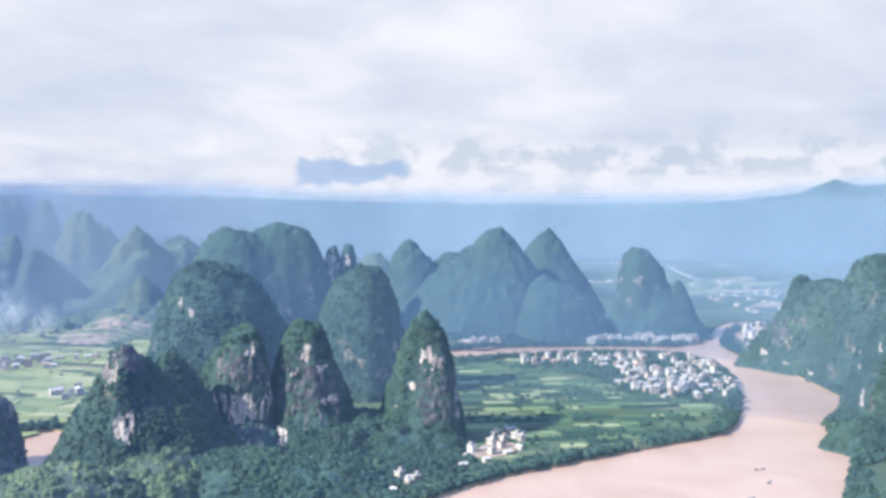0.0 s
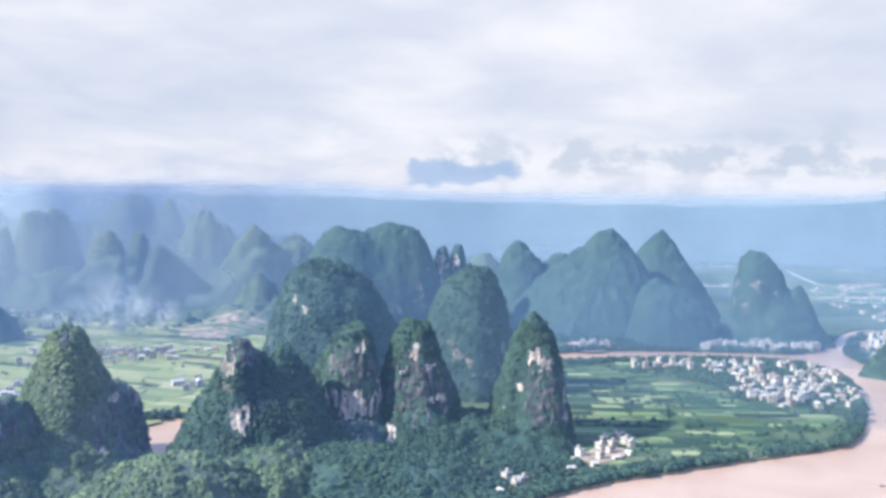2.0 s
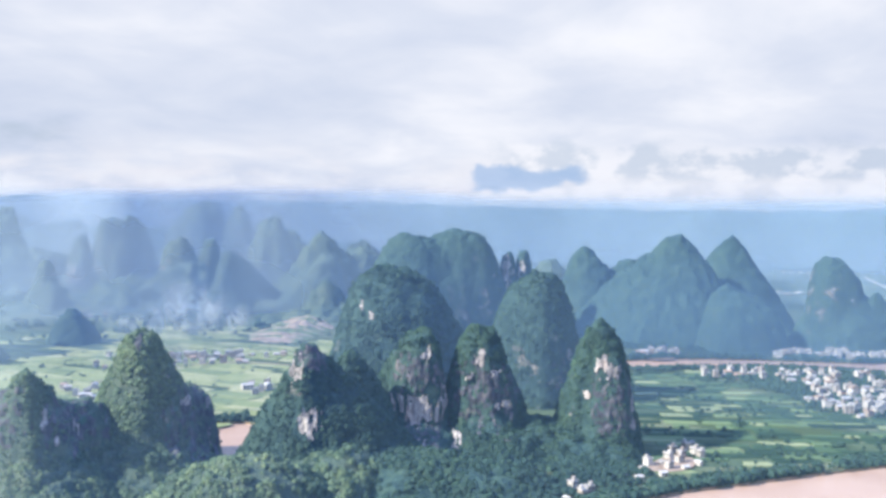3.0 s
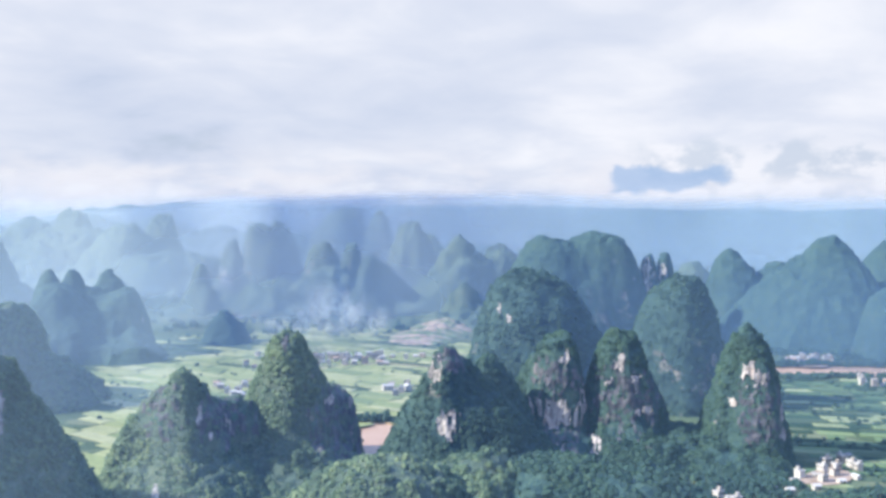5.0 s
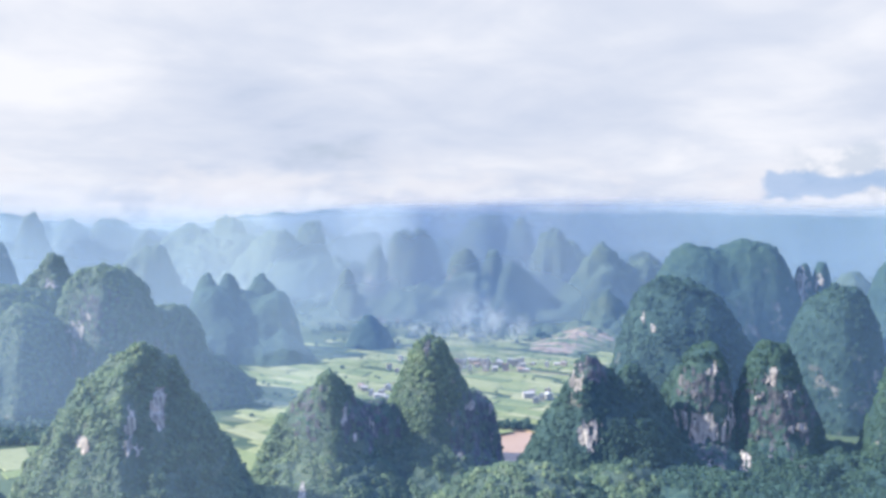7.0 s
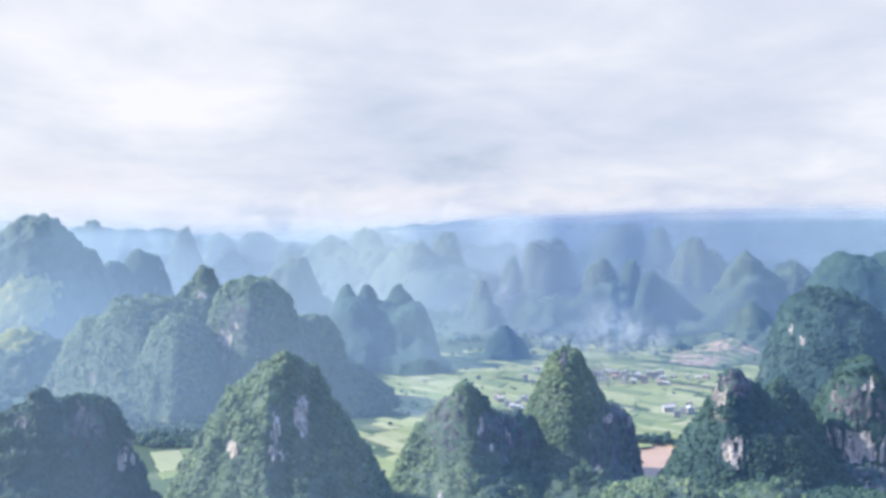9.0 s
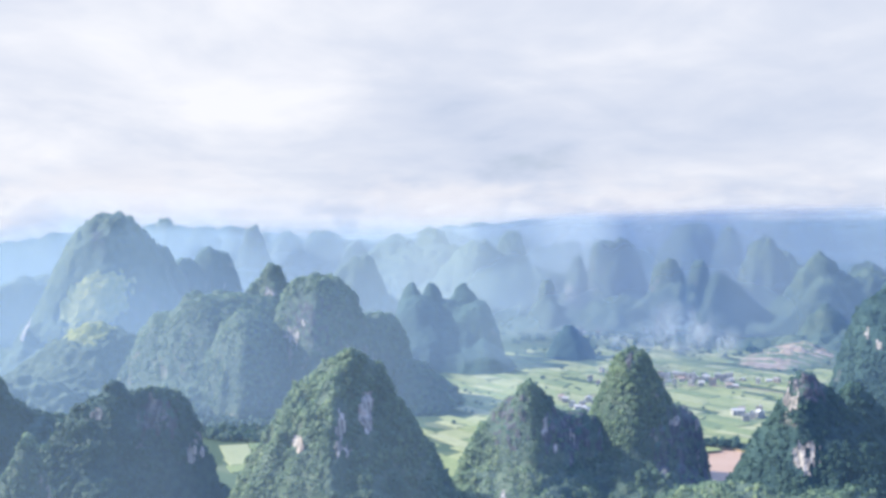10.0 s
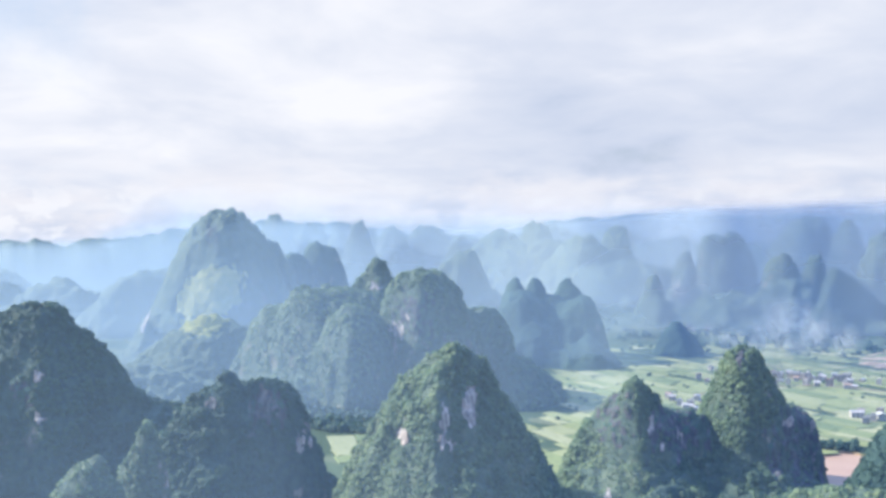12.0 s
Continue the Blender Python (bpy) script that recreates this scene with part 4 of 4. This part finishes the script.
def field_mesh(rng, mat):
    """A plot with slightly uneven sides, one metre square, to be scaled; its crop stands proud of the ground."""
    c = [(-0.5, -0.5), (0.5, -0.5), (0.5, 0.5), (-0.5, 0.5)]
    c = [(x + rng.uniform(-0.09, 0.09), y + rng.uniform(-0.09, 0.09)) for x, y in c]
    v = [(x, y, 0.0) for x, y in c] + [(x * 0.97, y * 0.95, 1.0) for x, y in c]
    return mesh_of("field", v, [(4, 5, 6, 7), (0, 1, 5, 4), (1, 2, 6, 5), (2, 3, 7, 6), (3, 0, 4, 7)], mat, False)


rng = np.random.RandomState(5)
PLOTS = [field_mesh(rng, FIELD) for _ in range(8)]
SUNLIT_PLOTS = [field_mesh(rng, SUNLIT_CROP) for _ in range(8)]
VILLAGE = np.array([(108, 1300), (327, 1318), (374, 1272), (362, 1157), (335, 1061), (267, 1017), (214, 1038), (196, 1121)], float)
PENINSULA = np.array([(-10, 760), (25, 735), (105, 775), (215, 850), (285, 920), (318, 1010), (345, 1130), (355, 1260), (290, 1310), (100, 1280), (20, 1240)], float)
VALLEY = np.array([(-440, 560), (-600, 590), (-700, 760), (-800, 900), (-890, 1080), (-980, 1280), (-900, 1520), (-640, 1620), (-430, 1470), (-350, 1150), (-345, 860), (-400, 850)], float)
SIDE_VALLEY = np.array([(-540, 390), (-620, 470), (-720, 480), (-800, 660), (-640, 650), (-540, 560)], float)
CLEARING = np.array([(-960, 1500), (-1170, 1560), (-1450, 1900), (-1600, 2250), (-1300, 2200), (-1050, 1780)], float)
FLATS = np.array([(480, 1900), (620, 1900), (900, 2500), (1200, 3300), (900, 3600), (560, 2700)], float)


def field_strip(loop, wide, deep, turn, skip, used, plots):
    lo, hi = loop.min(0), loop.max(0)
    c, s = math.cos(radians(turn)), math.sin(radians(turn))
    mid, reach, made = (lo + hi) / 2, np.linalg.norm(hi - lo) / 2, 0
    y = -reach
    while y < reach:
        d = deep * rng.uniform(0.6, 1.4)
        x = -reach
        while x < reach:
            w = wide * rng.uniform(0.5, 1.6)
            px, py = mid[0] + (x + w / 2) * c - (y + d / 2) * s, mid[1] + (x + w / 2) * s + (y + d / 2) * c
            if inside(loop, np.array([px]), np.array([py]))[0] and rng.rand() > skip and not any(inside(u, np.array([px]), np.array([py]))[0] for u in used) and clear_of_hills(px, py, 8.0):
                ob = part("field", plots[rng.randint(8)], ground)
                ob.location, ob.rotation_euler, ob.scale = (px, py, 0.0), (0, 0, radians(turn + rng.uniform(-4, 4))), (w * 0.95, d * 0.93, rng.uniform(0.4, 1.1))
                made += 1
            x += w
        y += d
    return made


field_strip(PENINSULA, 30, 15, 8, 0.26, [VILLAGE], PLOTS)
field_strip(VALLEY, 55, 20, -14, 0.12, [CHANNEL], SUNLIT_PLOTS)
field_strip(SIDE_VALLEY, 50, 22, -30, 0.1, [], SUNLIT_PLOTS)
field_strip(np.array([(-900, 1500), (-1280, 1850), (-1640, 2300), (-1500, 2480), (-1000, 2000), (-680, 1640)], float), 95, 46, -20, 0.35, [], SUNLIT_PLOTS)
field_strip(FLATS, 120, 60, 20, 0.4, [RIVER], PLOTS)


def soil_patch(points):
    loop = smooth_loop(points, 2)
    me = mesh_of("bare_soil", [(x, y, 1.25) for x, y in loop], [tuple(range(len(loop)))], SOIL, False)
    return part("bare_soil", me, ground, "bare pinkish earth")


soil_patch([(-1300, 1960), (-1301, 2144), (-1149, 1892), (-1172, 1800)])
soil_patch([(-1480, 1900), (-1600, 2060), (-1480, 2140), (-1400, 2000)])
soil_patch([(40, 1365), (80, 1372), (95, 1440), (70, 1470), (45, 1420)])
soil_patch([(840, 2900), (1040, 3200), (1120, 3150), (900, 2850)])
soil_patch([(700, 2050), (930, 2160), (960, 2260), (760, 2200)])
soil_patch([(760, 2480), (1000, 2560), (1040, 2640), (800, 2600)])
soil_patch([(492, 1600), (562, 1760), (640, 1780), (600, 1640), (534, 1500), (500, 1490)])
soil_patch([(20, 742), (60, 752), (70, 800), (40, 800)])


def track(points, wide, paving):
    P = np.array(points, float)
    for _ in range(3):
        P = np.concatenate([P[:1], np.stack([0.75 * P[:-1] + 0.25 * P[1:], 0.25 * P[:-1] + 0.75 * P[1:]], 1).reshape(-1, 2), P[-1:]])
    T = np.gradient(P, axis=0)
    N = np.stack([-T[:, 1], T[:, 0]], 1) / np.linalg.norm(T, axis=1)[:, None] * wide / 2
    v = [(x, y, 1.3) for x, y in P + N] + [(x, y, 1.3) for x, y in P - N]
    n = len(P)
    me = mesh_of("road", v, [(i, i + 1, n + i + 1, n + i) for i in range(n - 1)], paving, False)
    return tagged(new("road", me), "pale dusty country road across the valley floor", "road", kind="structure")


track([(974, 3930), (887, 3327), (853, 3019), (917, 2915), (1010, 2900), (1120, 2940)], 15, ROAD)
track([(740, 2540), (850, 2530), (960, 2570)], 12, ROAD)
track([(-620, 980), (-600, 1080), (-560, 1160), (-470, 1190), (-400, 1150)], 4, SOIL)
track([(-700, 1300), (-620, 1250), (-560, 1160)], 4, SOIL)


# ---- houses ----
def box_bm(bm, x, y, z, w, d, h):
    bmesh.ops.create_cube(bm, size=1.0, matrix=Matrix.Translation((x, y, z + h / 2)) @ Matrix.Diagonal((w, d, h, 1)))


def bm_mesh(name, bm, mat):
    me = bpy.data.meshes.new(name)
    bm.to_mesh(me)
    bm.free()
    me.materials.append(mat)
    return me


def house(w, d, storeys, pitched, label, group, windows=True):
    top = tagged(new("house"), label, "house", group)
    h = 3.1 * storeys
    bm = bmesh.new()
    box_bm(bm, 0, 0, -0.3, w, d, h + 0.3)
    part("wall", bm_mesh("wall", bm, PLASTER), top)
    bm = bmesh.new()
    if pitched:
        e = 0.6
        v = [bm.verts.new(p) for p in ((-w / 2 - e, -d / 2 - e, h), (w / 2 + e, -d / 2 - e, h), (w / 2 + e, d / 2 + e, h), (-w / 2 - e, d / 2 + e, h), (-w / 2 - e, 0, h + d * 0.3), (w / 2 + e, 0, h + d * 0.3))]
        for f in ((0, 1, 5, 4), (2, 3, 4, 5), (0, 4, 3), (1, 2, 5), (3, 2, 1, 0)):
            bm.faces.new([v[i] for i in f])
        part("roof", bm_mesh("roof", bm, ROOF), top)
    else:
        box_bm(bm, 0, 0, h, w + 0.8, d + 0.8, 0.25)
        for x, y, a, b in ((0, d / 2 + 0.2, w + 0.8, 0.25), (0, -d / 2 - 0.2, w + 0.8, 0.25), (w / 2 + 0.2, 0, 0.25, d + 0.3), (-w / 2 - 0.2, 0, 0.25, d + 0.3)):
            box_bm(bm, x, y, h + 0.25, a, b, 0.8)
        part("roof", bm_mesh("roof", bm, ROOF), top)
        bm = bmesh.new()
        box_bm(bm, w * 0.22, d * 0.1, h + 0.25, w * 0.32, d * 0.4, 2.6)
        box_bm(bm, w * 0.22, d * 0.1, h + 2.85, w * 0.32 + 0.5, d * 0.4 + 0.5, 0.2)
        part("stair_head", bm_mesh("stair_head", bm, PLASTER), top)
    if windows:
        bm = bmesh.new()
        box_bm(bm, 0, 0, 0, 1.4, 0.12, 1.6)
        pane = bm_mesh("window", bm, GLASS)
        n = max(2, int(w / 3.6))
        for s in range(storeys):
            for i in range(n):
                if s == 0 and i == n // 2:
                    continue
                ob = part("window", pane, top)
                ob.location = ((i + 0.5) * w / n - w / 2, -d / 2 - 0.03, 3.1 * s + 1.0)
        bm = bmesh.new()
        box_bm(bm, (n // 2 + 0.5) * w / n - w / 2, -d / 2 - 0.04, 0, 1.7, 0.14, 2.3)
        part("door", bm_mesh("door", bm, TIMBER), top)
    return top


GROUP = "houses of the river villages"
KINDS = [house(9.5, 8, 3, False, "white plastered three-storey village house with flat roof", GROUP),
         house(12, 9, 3, False, "wide white three-storey village house with flat roof", GROUP),
         house(8, 7, 2, True, "small white village house with a pitched tiled roof", GROUP),
         house(10, 8, 4, False, "tall white four-storey village house with flat roof", GROUP),
         house(13, 8, 2, True, "long white village house with a pitched grey roof", GROUP)]
HUTS = [house(5.5, 4.5, 1, True, "tiny pale hut with a pitched roof by the river", GROUP), house(6.5, 5, 2, False, "small weathered pale house by the river", GROUP)]
LOW = [house(8, 6.5, 2, False, "white plastered two-storey village house with flat roof", GROUP),
       house(9.5, 6.5, 2, True, "white two-storey village house with a grey pitched roof", GROUP),
       house(6.5, 6, 3, False, "narrow white three-storey village house with flat roof", GROUP),
       house(7.5, 6, 1, True, "low white village house with a tiled roof among trees", GROUP)]
SMALL = [house(7, 6, 2, False, "small pale farmhouse with flat roof", GROUP), house(8, 6, 1, True, "low pale farmhouse with a pitched roof", GROUP), house(7, 6.5, 2, True, "small white farmhouse with a pitched roof", GROUP)]
PLAIN = [house(18, 11, 2, False, "large pale town building seen through haze", "town buildings", False),
         house(26, 12, 1, False, "long pale town building seen through haze", "town buildings", False)]
HOMES = []


def settle(loop, count, kinds, gap, turn=0.0):
    loop = np.array(loop, float)
    lo, hi = loop.min(0), loop.max(0)
    tries = made = 0
    while made < count and tries < count * 40:
        tries += 1
        x, y = rng.uniform(lo[0], hi[0]), rng.uniform(lo[1], hi[1])
        if not inside(loop, np.array([x]), np.array([y]))[0] or inside(RIVER, np.array([x]), np.array([y]))[0] or any((x - a) ** 2 + (y - b) ** 2 < gap * gap for a, b in HOMES) or not clear_of_hills(x, y, 4.0):
            continue
        made += 1
        HOMES.append((x, y))
        k = kinds[rng.randint(len(kinds))]
        m = pose(x, y, 0, 0, 0, turn + rng.choice([0, 0, 0, 90, -90, 15]) + rng.uniform(-12, 12))
        if k.get("placed"):
            copy_thing(k, m)
        else:
            k.matrix_basis, k["placed"] = m, 1


settle([(254, 1278), (367, 1283), (374, 1169), (342, 1037), (300, 1000), (253, 1010), (208, 1061), (218, 1150)], 92, LOW + KINDS[:1], 10.5, 15)
settle([(105, 1291), (254, 1312), (330, 1300), (230, 1180), (167, 1218), (107, 1236)], 34, LOW, 12, 10)
settle([(4, 722), (22, 762), (58, 852), (74, 848), (74, 790), (52, 742), (24, 720)], 17, HUTS, 9.5, 35)
settle([(-45, 640), (-20, 640), (-5, 672), (-30, 690)], 5, HUTS, 9, 35)
settle([(230, 1448), (430, 1465), (440, 1500), (230, 1480)], 36, KINDS[:4], 9.5, 0)
settle([(30, 1400), (88, 1420), (88, 1450), (30, 1440)], 7, KINDS[1:2] + KINDS[4:], 15, 0)
settle([(470, 1400), (452, 1276), (476, 1150), (500, 1160), (505, 1300)], 20, KINDS, 12, 70)
settle([(560, 1690), (640, 1725), (545, 1500), (490, 1490)], 26, KINDS, 14, 30)
settle([(640, 2000), (760, 2880), (1009, 3185), (930, 2400), (720, 1880)], 32, PLAIN, 45, 20)
settle([(682, 4120), (830, 4180), (860, 4080), (710, 4020)], 12, PLAIN, 34, 20)
settle([(1180, 4030), (1300, 4060), (1320, 3960), (1200, 3920)], 6, PLAIN, 40, 20)
settle([(470, 2900), (550, 2930), (525, 2800), (480, 2800)], 5, PLAIN, 34, 20)
settle([(-600, 1180), (-560, 1260), (-500, 1190), (-530, 1130)], 16, SMALL + KINDS[:1] + KINDS[2:3], 13, 20)
settle([(-690, 1100), (-600, 1230), (-540, 1170), (-640, 1060)], 14, SMALL + KINDS[2:3], 13, 20)
settle([(-720, 1195), (-600, 1225), (-480, 1262), (-480, 1235), (-600, 1198), (-720, 1170)], 18, SMALL + KINDS[2:3], 11, 10)
settle([(-645, 940), (-594, 965), (-534, 880), (-569, 885)], 11, SMALL + KINDS[2:3], 11, 20)
settle([(-440, 1020), (-417, 1040), (-390, 975), (-412, 960)], 6, SMALL + KINDS[4:], 13, 20)
settle([(-1150, 1700), (-1000, 1900), (-900, 1750), (-1050, 1600)], 12, KINDS, 20, 20)


# ---- trees of the plain ----
def along(loop, first, last, spread, spacing, lean):
    """Places scattered beside a stretch of shore, on its land side."""
    P = np.array(loop[first:last], float)
    out = []
    for a, b in zip(P[:-1], P[1:]):
        n = int(np.linalg.norm(b - a) / spacing * spread / spacing) + 1
        side = np.array((-(b - a)[1], (b - a)[0])) / np.linalg.norm(b - a) * lean
        for _ in range(n):
            x, y = a + rng.rand() * (b - a)
            bushy = float(fbm(x / 26, y / 26, 4.0, 3))
            if rng.rand() < 0.75 + bushy:
                out.append((*(np.array((x, y)) + side * (1 + rng.rand() ** 1.3 * spread * (0.75 + 0.6 * bushy))), 0.0))
    return out


def woods(loop, count, keep_from=(), gaps=-0.15):
    loop = np.array(loop, float)
    lo, hi = loop.min(0), loop.max(0)
    P = rng.rand(count, 2) * (hi - lo) + lo
    ok = inside(loop, P[:, 0], P[:, 1]) & ~inside(RIVER, P[:, 0], P[:, 1]) & ~inside(CHANNEL, P[:, 0], P[:, 1])
    ok &= fbm(P[:, 0] / 45, P[:, 1] / 45, 2.0, 3) > gaps
    for k in keep_from:
        ok &= ~inside(k, P[:, 0], P[:, 1])
    return [(x, y, 0.0) for x, y in P[ok]]


def planted(label, places, low, high, detail=1):
    P = np.array(places)
    if HOMES:
        H = np.array(HOMES)
        near = np.array([((H - p[:2]) ** 2).sum(1).min() for p in P])
        P = P[near > 40]
    S = (low + (high - low) * rng.rand(len(P)) ** 1.5) * (1.0 + 0.3 * fbm(P[:, 0] / 30, P[:, 1] / 30, 1.0, 2))
    P[:, 2] = S * 0.7
    return canopy("trees", P, S, None, label, detail, "trees")


planted("dense green trees lining the muddy river bank", along(SHORE, 5, 21, 22, 2.8, 1.0), 1.5, 3.6)
planted("dense green trees along the far river bank", along(FAR_SHORE, 1, 9, 26, 4.5, 1.0) + along(FAR_SHORE, 12, 27, 24, 4.2, 1.0), 1.8, 3.8)
planted("green trees beside the small river channel", along(SIDE_CHANNEL, 0, 5, 22, 4.0, 1.0), 2.2, 4.2)
planted("scattered trees and hedges between the fields", woods(PENINSULA, 1300), 1.2, 2.6)
planted("green trees among the village houses", woods(VILLAGE, 2600, (), -0.6), 1.8, 3.6)
planted("scattered trees between the valley fields", woods(VALLEY, 420), 1.3, 2.7)
planted("woods at the foot of the far hills", woods([(0, 1440), (440, 1480), (520, 1640), (300, 1600), (0, 1600)], 1500), 2.4, 4.5)
planted("woods on the valley floor", woods([(-900, 1300), (-1500, 1500), (-1700, 2400), (-700, 2300), (-560, 1520)], 2600, [CLEARING]), 3.0, 6.0)
planted("woods at the foot of the hazy hills", woods([(-700, 560), (-760, 520), (-1000, 560), (-1300, 560), (-1250, 760), (-900, 760), (-780, 640)], 2600, (), -0.5), 2.4, 4.6)
planted("dense low woods below the limestone towers", woods([(-330, 500), (-130, 440), (-31, 615), (20, 690), (0, 860), (-120, 780), (-320, 720)], 5200), 1.4, 3.4)


planted("dense trees on the near river bank", woods([(-150, 480), (-60, 560), (-20, 630), (10, 680), (30, 740), (0, 760), (-60, 700), (-150, 620)], 3600, (), -2.0), 1.2, 3.0)


# ---- boats ----
def boat(x, y, turn, size):
    top = tagged(new("boat"), "narrow dark wooden river boat with a low canopy", "boat", "boats on the river")
    bm = bmesh.new()
    box_bm(bm, 0, 0, 0, 9.0 * size, 1.9 * size, 0.7)
    for v in bm.verts:
        if abs(v.co.x) > 4 * size and v.co.z > 0.3:
            v.co.x *= 1.18
            v.co.z += 0.3
        elif v.co.z < 0.3:
            v.co.y *= 0.7
    part("hull", bm_mesh("hull", bm, TIMBER), top)
    bm = bmesh.new()
    bmesh.ops.create_cone(bm, segments=12, radius1=0.95 * size, radius2=0.95 * size, depth=4.2 * size, cap_ends=True, matrix=Matrix.Translation((0, 0, 0.7)) @ Matrix.Rotation(radians(90), 4, "Y"))
    part("canopy", bm_mesh("canopy", bm, ROOF), top)
    top.matrix_basis = pose(x, y, -2.15, 0, 0, turn)
    return top


boat(259, 729, 25, 1.0)
boat(254, 693, 60, 0.9)
boat(226, 652, 40, 0.8)
boat(74, 628, 20, 0.9)
boat(166, 632, 10, 0.8)
